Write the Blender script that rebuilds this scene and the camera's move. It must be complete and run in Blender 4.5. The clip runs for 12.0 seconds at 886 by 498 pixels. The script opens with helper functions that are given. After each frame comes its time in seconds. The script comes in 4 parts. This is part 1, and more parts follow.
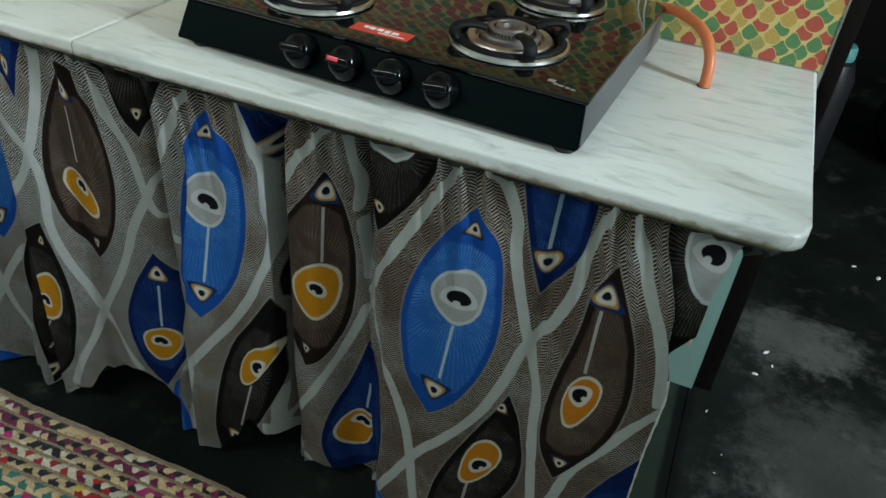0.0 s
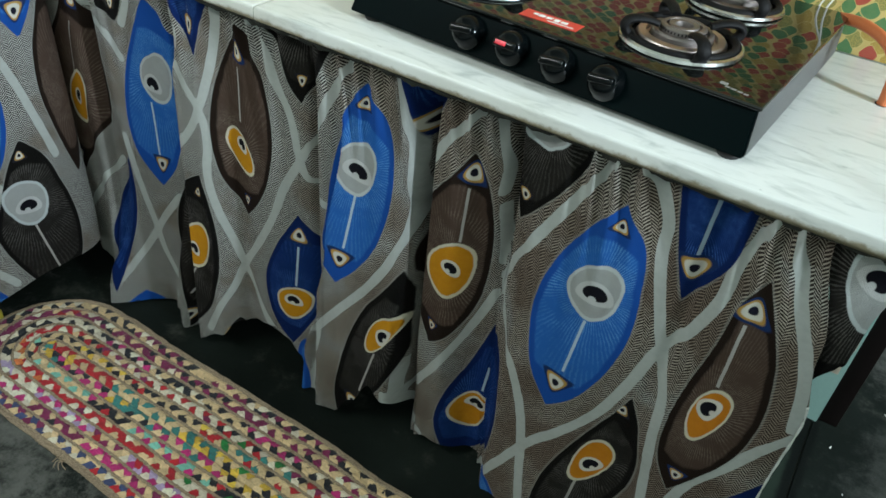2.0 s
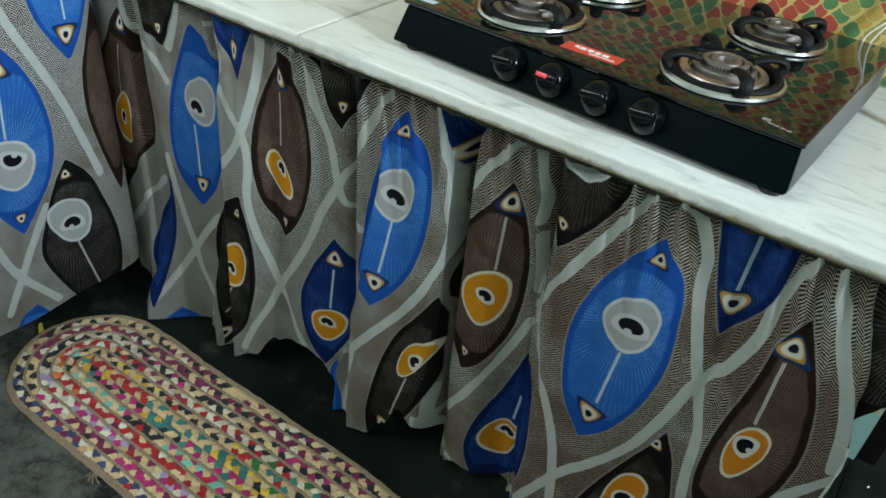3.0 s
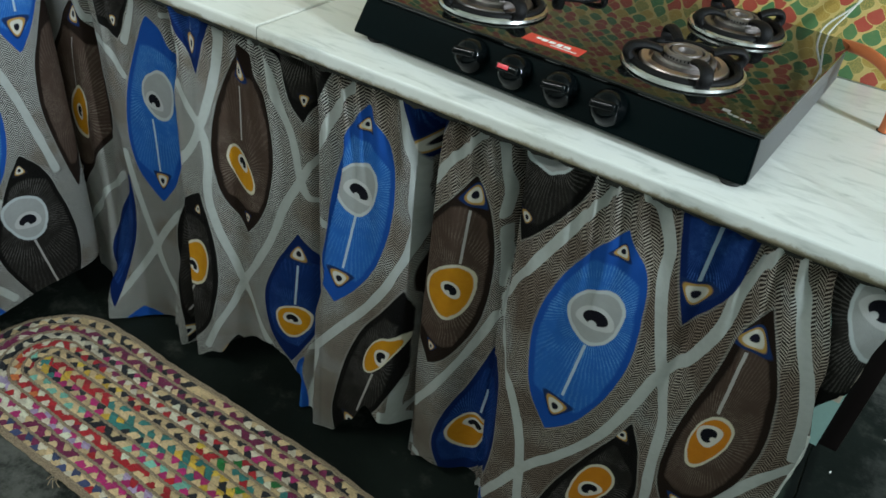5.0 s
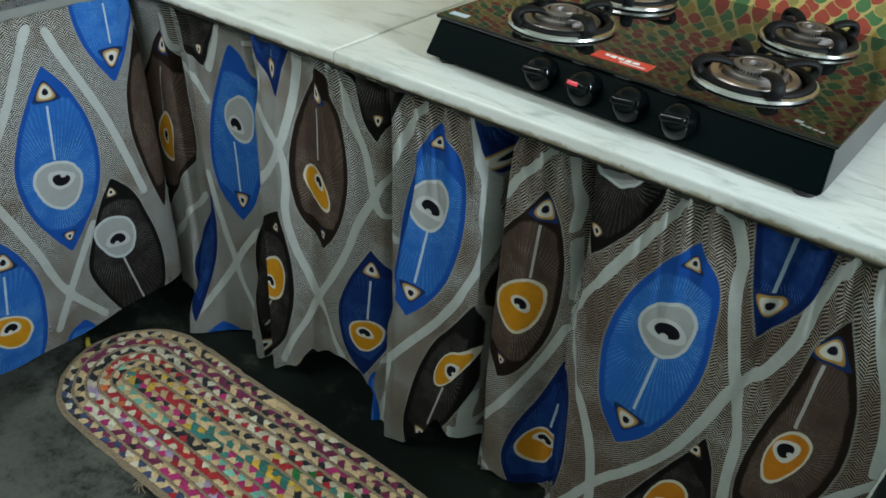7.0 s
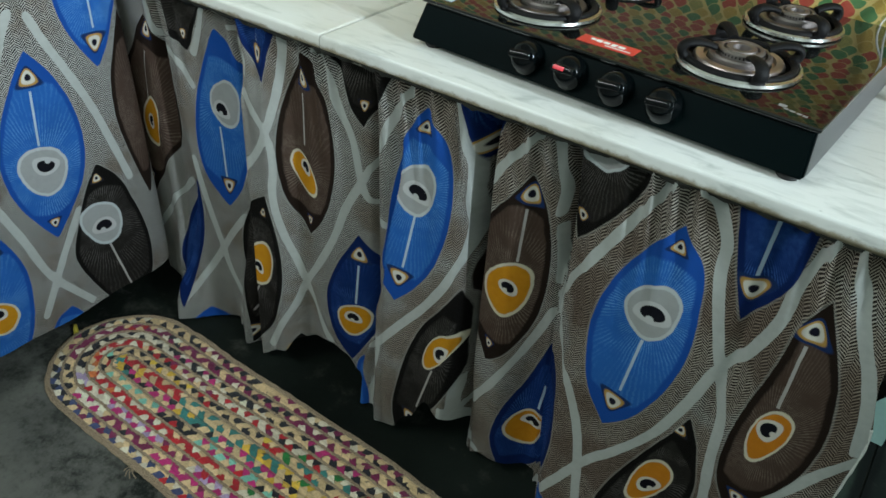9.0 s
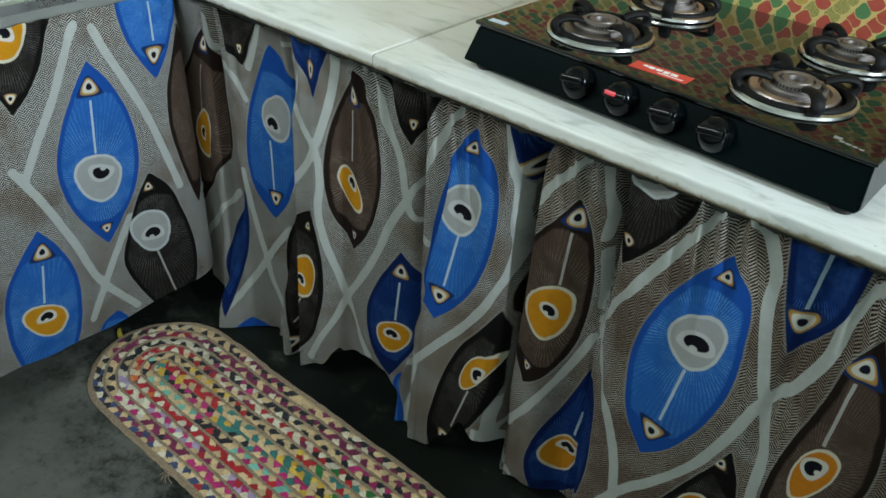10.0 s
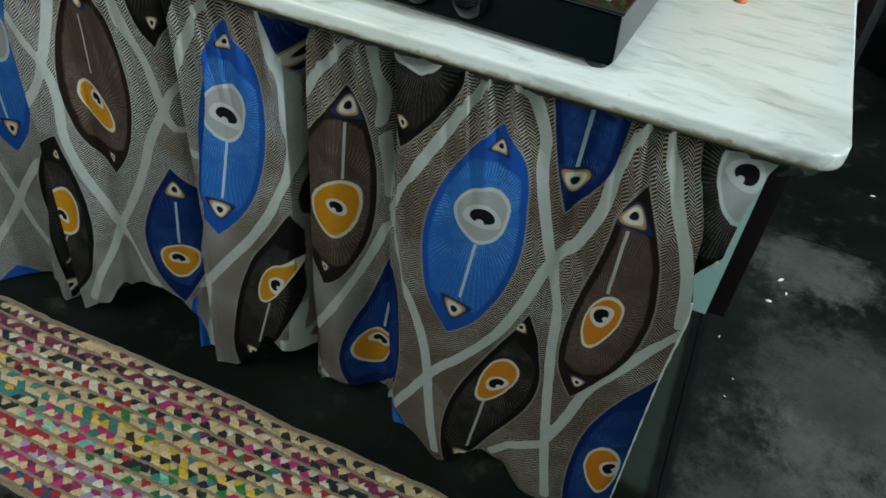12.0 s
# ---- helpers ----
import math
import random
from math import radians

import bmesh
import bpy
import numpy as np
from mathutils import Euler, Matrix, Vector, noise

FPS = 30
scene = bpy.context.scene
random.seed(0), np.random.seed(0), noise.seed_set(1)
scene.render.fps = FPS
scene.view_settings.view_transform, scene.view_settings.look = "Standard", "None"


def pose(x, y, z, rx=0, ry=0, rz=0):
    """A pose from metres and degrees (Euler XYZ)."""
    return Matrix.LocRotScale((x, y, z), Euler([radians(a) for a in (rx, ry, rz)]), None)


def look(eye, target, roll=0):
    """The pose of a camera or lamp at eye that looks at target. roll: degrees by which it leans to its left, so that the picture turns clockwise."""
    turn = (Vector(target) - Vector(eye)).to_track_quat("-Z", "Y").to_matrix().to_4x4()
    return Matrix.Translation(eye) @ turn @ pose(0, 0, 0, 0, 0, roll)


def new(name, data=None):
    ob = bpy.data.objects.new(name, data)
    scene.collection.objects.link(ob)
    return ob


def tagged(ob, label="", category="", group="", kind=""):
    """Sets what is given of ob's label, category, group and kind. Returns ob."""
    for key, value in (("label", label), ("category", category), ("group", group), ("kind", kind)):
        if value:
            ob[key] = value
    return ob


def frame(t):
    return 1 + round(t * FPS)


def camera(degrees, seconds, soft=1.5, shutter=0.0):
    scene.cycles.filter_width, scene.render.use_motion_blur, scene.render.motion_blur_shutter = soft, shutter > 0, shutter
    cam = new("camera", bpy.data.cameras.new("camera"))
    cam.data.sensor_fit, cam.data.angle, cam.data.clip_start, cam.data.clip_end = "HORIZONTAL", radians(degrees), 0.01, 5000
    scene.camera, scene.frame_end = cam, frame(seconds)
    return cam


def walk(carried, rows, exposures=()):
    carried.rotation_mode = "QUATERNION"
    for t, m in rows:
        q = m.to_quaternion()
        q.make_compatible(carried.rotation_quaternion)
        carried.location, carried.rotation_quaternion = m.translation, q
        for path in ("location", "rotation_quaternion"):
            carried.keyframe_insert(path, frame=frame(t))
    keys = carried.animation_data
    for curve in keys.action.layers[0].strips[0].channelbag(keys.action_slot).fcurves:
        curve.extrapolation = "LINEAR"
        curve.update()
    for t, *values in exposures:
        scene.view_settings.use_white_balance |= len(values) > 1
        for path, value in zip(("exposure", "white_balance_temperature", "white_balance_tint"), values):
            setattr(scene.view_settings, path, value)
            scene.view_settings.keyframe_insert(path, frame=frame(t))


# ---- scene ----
cam = camera(60.3, 12.0, 1.6)
PATH = [
    (0, (-0.146, -0.813, 1.346), (-0.687, 0.707, 0.164), 5.5),
    (0.5, (-0.148, -0.808, 1.336), (-0.658, 0.687, 0.109), 5.8),
    (1, (-0.156, -0.825, 1.335), (-0.7, 0.651, 0.1), 6.9),
    (1.5, (-0.175, -0.84, 1.341), (-0.881, 0.569, 0.11), 6.5),
    (2, (-0.184, -0.849, 1.338), (-0.963, 0.532, 0.119), 6.4),
    (2.5, (-0.183, -0.85, 1.342), (-1.01, 0.522, 0.146), 6.3),
    (2.7, (-0.192, -0.852, 1.35), (-1.046, 0.51, 0.159), 5.8),
    (4.3, (-0.202, -0.861, 1.351), (-1.061, 0.534, 0.204), 7.2),
    (4.5, (-0.198, -0.858, 1.349), (-1.035, 0.548, 0.2), 7.4),
    (5, (-0.193, -0.842, 1.346), (-0.983, 0.558, 0.155), 7.0),
    (5.5, (-0.195, -0.844, 1.344), (-0.967, 0.556, 0.143), 7.1),
    (6, (-0.198, -0.848, 1.345), (-0.966, 0.558, 0.147), 7.7),
    (6.5, (-0.193, -0.864, 1.349), (-1.052, 0.505, 0.17), 5.4),
    (7, (-0.185, -0.874, 1.351), (-1.133, 0.455, 0.196), 3.3),
    (8.8, (-0.183, -0.878, 1.36), (-1.065, 0.461, 0.165), 3.9),
    (9, (-0.183, -0.875, 1.357), (-1.089, 0.452, 0.166), 3.6),
    (9.5, (-0.189, -0.881, 1.357), (-1.144, 0.417, 0.172), 3.6),
    (10, (-0.19, -0.888, 1.357), (-1.19, 0.406, 0.206), 4.0),
    (10.5, (-0.186, -0.877, 1.351), (-1.108, 0.486, 0.213), 4.2),
    (11, (-0.187, -0.851, 1.344), (-0.914, 0.564, 0.133), 4.8),
    (11.5, (-0.181, -0.834, 1.333), (-0.731, 0.592, 0.043), 5.9),
    (12, (-0.169, -0.822, 1.324), (-0.665, 0.589, -0.005), 6.5),
]
EXPOSURES = [(0.0, -1.04), (0.5, -1.0), (1.0, -0.74), (1.5, -0.58), (2.0, -0.52), (2.5, -0.55), (4.5, -0.71), (5.5, -0.81), (7.0, -0.75), (9.0, -0.69), (10.5, -0.71), (11.5, -0.82), (12.0, -0.71)]
walk(cam, [(t, look(eye, target, roll)) for t, eye, target, roll in PATH], EXPOSURES)

# ---- light ----
world = bpy.data.worlds.new("room_air")
scene.world = world
world.use_nodes = True
world.node_tree.nodes["Background"].inputs[0].default_value = (0.62, 0.75, 0.72, 1)
world.node_tree.nodes["Background"].inputs[1].default_value = 0.006


def area_lamp(name, m, power, sx, sy, color):
    data = bpy.data.lights.new(name, "AREA")
    data.shape, data.size, data.size_y, data.energy, data.color = "RECTANGLE", sx, sy, power, color
    ob = new(name, data)
    ob.matrix_world = m
    return ob


# two cool area lamps added unseen, behind the camera and far to its right
area_lamp("added_light_left", look((-1.62, -1.20, 2.05), (-1.4, 0.0, 0.5)), 30, 1.2, 0.08, (0.93, 1.0, 0.98))
area_lamp("added_light_right", look((2.70, -0.38, 2.05), (-1.6, -0.3, 0.5)), 325, 0.10, 1.2, (0.79, 0.925, 1.0))

# ---- node helpers ----


class Nodes:
    """Builds the node tree of one material."""

    def __init__(self, name):
        self.mat = bpy.data.materials.new(name)
        self.mat.use_nodes = True
        self.tree = self.mat.node_tree
        self.bsdf = self.tree.nodes["Principled BSDF"]

    def add(self, kind, **values):
        node = self.tree.nodes.new(kind)
        for key, value in values.items():
            setattr(node, key, value)
        return node

    def put(self, value, socket):
        if isinstance(value, bpy.types.NodeSocket):
            self.tree.links.new(value, socket)
        elif isinstance(value, tuple) and len(value) == 3 and socket.type == "RGBA":
            socket.default_value = (*value, 1)
        else:
            socket.default_value = value

    def math(self, op, a, b=0.0, c=0.0):
        node = self.add("ShaderNodeMath", operation=op)
        for k, value in enumerate((a, b, c)):
            self.put(value, node.inputs[k])
        return node.outputs[0]

    def step(self, edge0, edge1, x):
        """0 at edge0, 1 at edge1, smooth between."""
        node = self.add("ShaderNodeMapRange", interpolation_type="SMOOTHSTEP")
        for k, value in enumerate((x, edge0, edge1, 0.0, 1.0)):
            self.put(value, node.inputs[k])
        return node.outputs[0]

    def mix(self, fac, a, b, blend="MIX"):
        node = self.add("ShaderNodeMix", data_type="RGBA", blend_type=blend)
        self.put(fac, node.inputs[0])
        self.put(a, node.inputs[6])
        self.put(b, node.inputs[7])
        return node.outputs[2]

    def noise(self, scale, detail=3.0, rough=0.55, vector=None, distortion=0.0):
        node = self.add("ShaderNodeTexNoise")
        node.inputs["Scale"].default_value = scale
        node.inputs["Detail"].default_value = detail
        node.inputs["Roughness"].default_value = rough
        node.inputs["Distortion"].default_value = distortion
        self.put(vector if vector is not None else self.place(), node.inputs["Vector"])
        return node.outputs["Fac"]

    def place(self):
        return self.add("ShaderNodeTexCoord").outputs["Object"]

    def stretch(self, vector, scale, turn=(0, 0, 0)):
        node = self.add("ShaderNodeMapping")
        self.put(vector, node.inputs["Vector"])
        node.inputs["Scale"].default_value = scale
        node.inputs["Rotation"].default_value = turn
        return node.outputs[0]

    def split(self, vector):
        node = self.add("ShaderNodeSeparateXYZ")
        self.put(vector, node.inputs[0])
        return node.outputs

    def attribute(self, name):
        return self.add("ShaderNodeAttribute", attribute_name=name)

    def ramp(self, fac, stops):
        node = self.add("ShaderNodeValToRGB")
        self.put(fac, node.inputs[0])
        el = node.color_ramp.elements
        while len(el) < len(stops):
            el.new(0.5)
        for e, (at, col) in zip(el, stops):
            e.position, e.color = at, (*col, 1)
        return node.outputs[0]

    def bump(self, height, distance=0.001, strength=1.0):
        node = self.add("ShaderNodeBump")
        node.inputs["Strength"].default_value = strength
        node.inputs["Distance"].default_value = distance
        self.put(height, node.inputs["Height"])
        self.put(node.outputs[0], self.bsdf.inputs["Normal"])

    def done(self, color, rough=0.5, metal=0.0, **more):
        self.put(color, self.bsdf.inputs["Base Color"])
        self.put(rough, self.bsdf.inputs["Roughness"])
        self.put(metal, self.bsdf.inputs["Metallic"])
        for key, value in more.items():
            self.put(value, self.bsdf.inputs[key.replace("_", " ")])
        return self.mat


def plain(name, color, rough=0.5, metal=0.0, spread=0.25, scale=40.0, relief=0.0003, **more):
    """A surface of one colour with blotches, fine grain and slight relief."""
    n = Nodes(name)
    blotch, grain = n.noise(scale * 0.2, 3), n.noise(scale * 4, 4)
    dark = tuple(c * (1 - spread) for c in color)
    light = tuple(min(1, c * (1 + spread)) for c in color)
    base = n.mix(n.math("ADD", n.math("MULTIPLY", blotch, 0.6), n.math("MULTIPLY", grain, 0.4)), dark, light)
    n.bump(grain, relief)
    return n.done(base, n.math("ADD", rough - 0.08, n.math("MULTIPLY", blotch, 0.16)), metal, **more)


# ---- materials ----


# height of the counter; the line where the two curtains meet
SLAB_TOP, CORNER = 0.88, -1.64


def marble_material():
    n = Nodes("white_marble")
    p = n.place()
    flow = n.stretch(p, (5.0, 19.0, 19.0), (0, 0, radians(-20)))
    streak = n.noise(2.2, 6, 0.62, flow, 0.7)
    fleck = n.noise(9.0, 5, 0.7, n.stretch(p, (2.6, 6.0, 6.0), (0, 0, radians(-20))), 0.4)
    cloud = n.noise(3.0, 3)
    col = n.mix(n.step(0.46, 0.80, streak), (0.62, 0.635, 0.61), (0.39, 0.415, 0.40))
    col = n.mix(n.math("MULTIPLY", n.step(0.66, 0.78, fleck), 0.8), col, (0.20, 0.22, 0.21))
    col = n.mix(n.math("MULTIPLY", n.step(0.45, 0.72, cloud), 0.5), col, (0.50, 0.49, 0.42))
    # brown grime along the sawn edge's foot
    x, y, z = n.split(p)
    foot = n.math("ADD", z, n.math("MULTIPLY", n.math("SUBTRACT", n.noise(26, 6, 0.75, p), 0.5), 0.026))
    col = n.mix(n.math("MULTIPLY", n.step(SLAB_TOP - 0.0145, SLAB_TOP - 0.0225, foot), 0.85), col, n.mix(n.noise(90, 3), (0.10, 0.075, 0.035), (0.26, 0.21, 0.11)))
    n.bump(n.noise(120, 3), 0.0002)
    return n.done(col, n.math("ADD", 0.15, n.math("MULTIPLY", cloud, 0.16)), 0.0)


def floor_material():
    n = Nodes("dark_cement_floor")
    p = n.place()
    big, mid, fine = n.noise(1.6, 6, 0.6, p, 0.2), n.noise(7.0, 8, 0.70, p, 0.05), n.noise(70, 4, 0.6, p)
    col = n.mix(n.step(0.35, 0.7, big), (0.0035, 0.0055, 0.0042), (0.012, 0.016, 0.0135))
    col = n.mix(n.math("MULTIPLY", n.step(0.54, 0.72, mid), 0.55), col, (0.072, 0.075, 0.062))
    x, y, _ = n.split(p)
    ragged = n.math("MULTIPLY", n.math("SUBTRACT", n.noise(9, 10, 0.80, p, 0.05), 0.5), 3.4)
    # ragged pale patches: a stain at the back, the others painted to brighten the floor
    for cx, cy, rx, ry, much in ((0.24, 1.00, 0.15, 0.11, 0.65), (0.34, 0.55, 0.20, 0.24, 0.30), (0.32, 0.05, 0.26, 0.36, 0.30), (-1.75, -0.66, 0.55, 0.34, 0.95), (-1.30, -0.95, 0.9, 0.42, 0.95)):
        patchy = n.math("SQRT", n.math("ADD", n.math("POWER", n.math("DIVIDE", n.math("SUBTRACT", x, cx), rx), 2.0), n.math("POWER", n.math("DIVIDE", n.math("SUBTRACT", y, cy), ry), 2.0)))
        patchy = n.step(1.5, 0.5, n.math("ADD", patchy, ragged))
        col = n.mix(n.math("MULTIPLY", patchy, much), col, n.mix(mid, (0.045, 0.049, 0.042), (0.19, 0.192, 0.175)))
    col = n.mix(n.math("MULTIPLY", n.step(0.5, 0.8, fine), 0.35), col, (0.010, 0.012, 0.011))
    # darker greenish strip to the left of the joint
    strip = n.math("MULTIPLY", n.step(-0.26, -0.12, x), n.step(-0.012, -0.024, x))
    col = n.mix(n.math("MULTIPLY", strip, 0.75), col, n.mix(mid, (0.012, 0.020, 0.014), (0.030, 0.042, 0.032)))
    # a dark ragged band along the joint, and scattered pale scuffs
    seam = n.math("ADD", n.math("ABSOLUTE", n.math("ADD", x, 0.002)), n.math("MULTIPLY", n.math("SUBTRACT", n.noise(30, 5, 0.7, p), 0.5), 0.016))
    col = n.mix(n.math("MULTIPLY", n.step(0.028, 0.013, seam), 0.9), col, (0.004, 0.005, 0.0045))
    scuff = n.noise(38, 8, 0.8, p)
    col = n.mix(n.math("MULTIPLY", n.step(0.66, 0.74, scuff), n.math("MULTIPLY", n.step(0.45, 0.6, big), 0.5)), col, (0.15, 0.145, 0.125))
    n.bump(n.math("ADD", fine, mid), 0.0006)
    return n.done(col, n.math("ADD", 0.34, n.math("MULTIPLY", mid, 0.4)), 0.0, Specular_IOR_Level=0.11)


MARBLE = marble_material()
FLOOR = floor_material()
TEAL = plain("teal_wall_paint", (0.21, 0.34, 0.30), 0.6, spread=0.2, scale=25)
CREAM = plain("limewashed_wall", (0.55, 0.58, 0.52), 0.8, spread=0.12, scale=12)
# near-black for the door wood; on the far wall it stands in for shade
DARK_WOOD_AND_SHADE = plain("dark_wood_and_shade", (0.0065, 0.0045, 0.004), 0.55, spread=0.4, scale=20, Specular_IOR_Level=0.1)
BLACK = plain("black_enamel", (0.0009, 0.0036, 0.0040), 0.42, spread=0.3, scale=60, relief=0.00003, Specular_IOR_Level=0.03)
STEEL = plain("brushed_steel", (0.62, 0.63, 0.62), 0.28, 1.0, spread=0.1, scale=80)
MORTAR = plain("grimy_mortar", (0.024, 0.026, 0.020), 0.9, spread=0.5, scale=120, relief=0.003)

# ---- mesh helpers ----


def part(name, bm, material, parent=None, label="", smooth=True):
    """Links a bmesh as one mesh object, under a thing or part when given."""
    mesh = bpy.data.meshes.new(name)
    bm.to_mesh(mesh)
    bm.free()
    mesh.materials.append(material)
    if smooth:
        for poly in mesh.polygons:
            poly.use_smooth = True
        mesh.set_sharp_from_angle(angle=radians(35))
    ob = new(name, mesh)
    ob.parent = parent
    if label:
        ob["label"] = label
    return ob


def thing(name, label, category, at=(0, 0, 0), group=""):
    ob = new(name)
    ob.location = at
    ob.empty_display_size = 0.05
    return tagged(ob, label, category, group)


def box(x0, x1, y0, y1, z0, z1, bevel=0.0, segments=2, bm=None):
    bm = bm or bmesh.new()
    m = Matrix.Translation(((x0 + x1) / 2, (y0 + y1) / 2, (z0 + z1) / 2)) @ Matrix.Diagonal((x1 - x0, y1 - y0, z1 - z0, 1))
    made = bmesh.ops.create_cube(bm, size=1, matrix=m)
    if bevel:
        edges = {e for v in made["verts"] for e in v.link_edges}
        bmesh.ops.bevel(bm, geom=list(edges), offset=bevel, segments=segments, profile=0.6, affect="EDGES")
    return bm


def lathe(profile, turns=32, at=(0, 0, 0), bm=None):
    """A body of revolution round z from (radius, height) pairs."""
    bm = bm or bmesh.new()
    rings = []
    for r, z in profile:
        if r < 1e-6:
            rings.append([bm.verts.new((at[0], at[1], at[2] + z))])
        else:
            rings.append([bm.verts.new((at[0] + r * math.cos(2 * math.pi * k / turns), at[1] + r * math.sin(2 * math.pi * k / turns), at[2] + z)) for k in range(turns)])
    for a, b in zip(rings, rings[1:]):
        for k in range(turns):
            k2 = (k + 1) % turns
            loop = []
            for v in (a[k % len(a)], a[k2 % len(a)], b[k2 % len(b)], b[k % len(b)]):
                if v not in loop:
                    loop.append(v)
            if len(loop) > 2:
                bm.faces.new(loop)
    bmesh.ops.recalc_face_normals(bm, faces=bm.faces)
    return bm


def sweep(points, radius, sides=10, bm=None, flat=1.0):
    """A tube along points; radius a number or a function of 0..1."""
    bm = bm or bmesh.new()
    pts = [Vector(p) for p in points]
    rings, side = [], None
    for k, p in enumerate(pts):
        way = (pts[min(k + 1, len(pts) - 1)] - pts[max(k - 1, 0)]).normalized()
        if side is None:
            side = way.cross(Vector((0, 0, 1)) if abs(way.z) < 0.9 else Vector((1, 0, 0))).normalized()
        side = (side - way * side.dot(way)).normalized()
        up = way.cross(side)
        r = radius(k / (len(pts) - 1)) if callable(radius) else radius
        rings.append([bm.verts.new(p + (side * math.cos(2 * math.pi * j / sides) + up * flat * math.sin(2 * math.pi * j / sides)) * r) for j in range(sides)])
    for a, b in zip(rings, rings[1:]):
        for j in range(sides):
            bm.faces.new((a[j], a[(j + 1) % sides], b[(j + 1) % sides], b[j]))
    bm.faces.new(rings[0][::-1])
    bm.faces.new(rings[-1])
    bmesh.ops.recalc_face_normals(bm, faces=bm.faces)
    return bm


def glide(points, steps=8):
    """Points along a smooth curve through the given ones."""
    p = [Vector(q) for q in points]
    p = [2 * p[0] - p[1]] + p + [2 * p[-1] - p[-2]]
    out = []
    for k in range(1, len(p) - 2):
        for j in range(steps):
            t = j / steps
            out.append(0.5 * (2 * p[k] + (p[k + 1] - p[k - 1]) * t + (2 * p[k - 1] - 5 * p[k] + 4 * p[k + 1] - p[k + 2]) * t ** 2 + (3 * p[k] - p[k - 1] - 3 * p[k + 1] + p[k + 2]) * t ** 3))
    out.append(p[-2])
    return out


def structure(name, bm, material, label, category, smooth=False):
    return tagged(part(name, bm, material, None, "", smooth), label, category, kind="structure")


# ---- structure ----
floor = structure("floor", box(-2.6, 3.3, -2.6, 3.6, -0.14, -0.004), MORTAR, "dark grey worn cement floor with pale scuffs and stains", "floor")
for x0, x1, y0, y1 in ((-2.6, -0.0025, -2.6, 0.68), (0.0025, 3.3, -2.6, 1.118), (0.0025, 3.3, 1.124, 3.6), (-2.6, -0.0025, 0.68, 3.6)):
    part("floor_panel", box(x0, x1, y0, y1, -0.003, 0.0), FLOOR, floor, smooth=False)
structure("wall_north", box(-2.5, 0.008, 0.552, 0.76, 0.85, 2.8), CREAM, "pale kitchen wall behind the marble counter", "wall")
structure("wall_north_low", box(-2.5, 0.008, 0.68, 0.76, 0.0, 0.85), TEAL, "chipped teal painted wall under the counter", "wall")
structure("wall_west", box(-2.62, -2.5, -2.6, 3.6, 0, 2.8), CREAM, "plain pale kitchen wall", "wall")
structure("wall_south", box(-2.5, 3.2, -2.6, -2.48, 0, 2.8), CREAM, "plain pale wall behind the cook", "wall")
structure("wall_east", box(3.2, 3.32, -2.6, 3.6, 0, 2.8), CREAM, "plain pale side wall", "wall")
# added out of view, only to keep the right lamp off the front curtain
structure("light_blocker", box(0.52, 0.62, -0.75, 0.0, 0, 1.12), CREAM, "unseen low block added to shade the front curtain", "wall")
# the passage's lack of light is put into this wall's colour
structure("wall_far", box(-2.5, 3.2, 3.48, 3.6, 0, 2.8), DARK_WOOD_AND_SHADE, "far wall of the passage, coloured near-black to read as unlit", "wall")
structure("ceiling", box(-2.62, 3.32, -2.6, 3.6, 2.8, 2.92), CREAM, "plain white ceiling", "ceiling")

# ---- the printed cloth ----
FOLDS = ((-1.66, 0.02), (-1.60, 0.0), (-1.545, 0.018), (-1.50, -0.006), (-1.42, 0.004), (-1.36, 0.02), (-1.315, 0.026), (-1.285, -0.03), (-1.235, -0.028),
         (-1.17, 0.02), (-1.08, 0.008), (-1.01, 0.02), (-0.975, 0.028), (-0.935, -0.022), (-0.85, -0.008), (-0.772, -0.02), (-0.735, 0.030), (-0.67, 0.012),
         (-0.60, 0.048), (-0.565, 0.04), (-0.52, -0.018), (-0.42, -0.028), (-0.32, -0.008), (-0.20, -0.028), (-0.12, -0.02), (-0.06, 0.0))


CREASES = ((-0.742, 0.150, 0.0100, 0.02), (-0.578, 0.046, 0.010, -0.03), (-1.318, 0.030, 0.010, 0.03), (-0.972, 0.030, 0.010, 0.02), (-1.565, 0.035, 0.010, 0.04), (-0.285, 0.012, 0.012, 0.02))


def knots(pairs, x):
    """A smooth line through (place, value) pairs."""
    if x <= pairs[0][0]:
        return pairs[0][1]
    for (x0, a), (x1, b) in zip(pairs, pairs[1:]):
        if x < x1:
            t = (x - x0) / (x1 - x0)
            t = t * t * (3 - 2 * t)
            return a + (b - a) * t
    return pairs[-1][1]


# pleat edges as (across, up) from top to foot, with the depth of the tuck behind each
PLEATS = (((-1.50, 0.40), (-1.545, 0.20), (-1.593, 0.0), 0.016), ((-1.278, 0.77), (-1.335, 0.50), (-1.387, 0.03), 0.020), ((-0.890, 0.72), (-0.924, 0.45), (-1.005, 0.10), 0.020),
          ((-0.737, 0.62), (-0.742, 0.40), (-0.722, 0.10), 0.014), ((-0.587, 0.56), (-0.580, 0.34), (-0.573, 0.03), 0.020))
# folds that swing forward near the floor: place, reach forward, width
FLARES = ((-1.555, 0.100, 0.050), (-1.360, 0.060, 0.040), (-0.985, 0.035, 0.035))


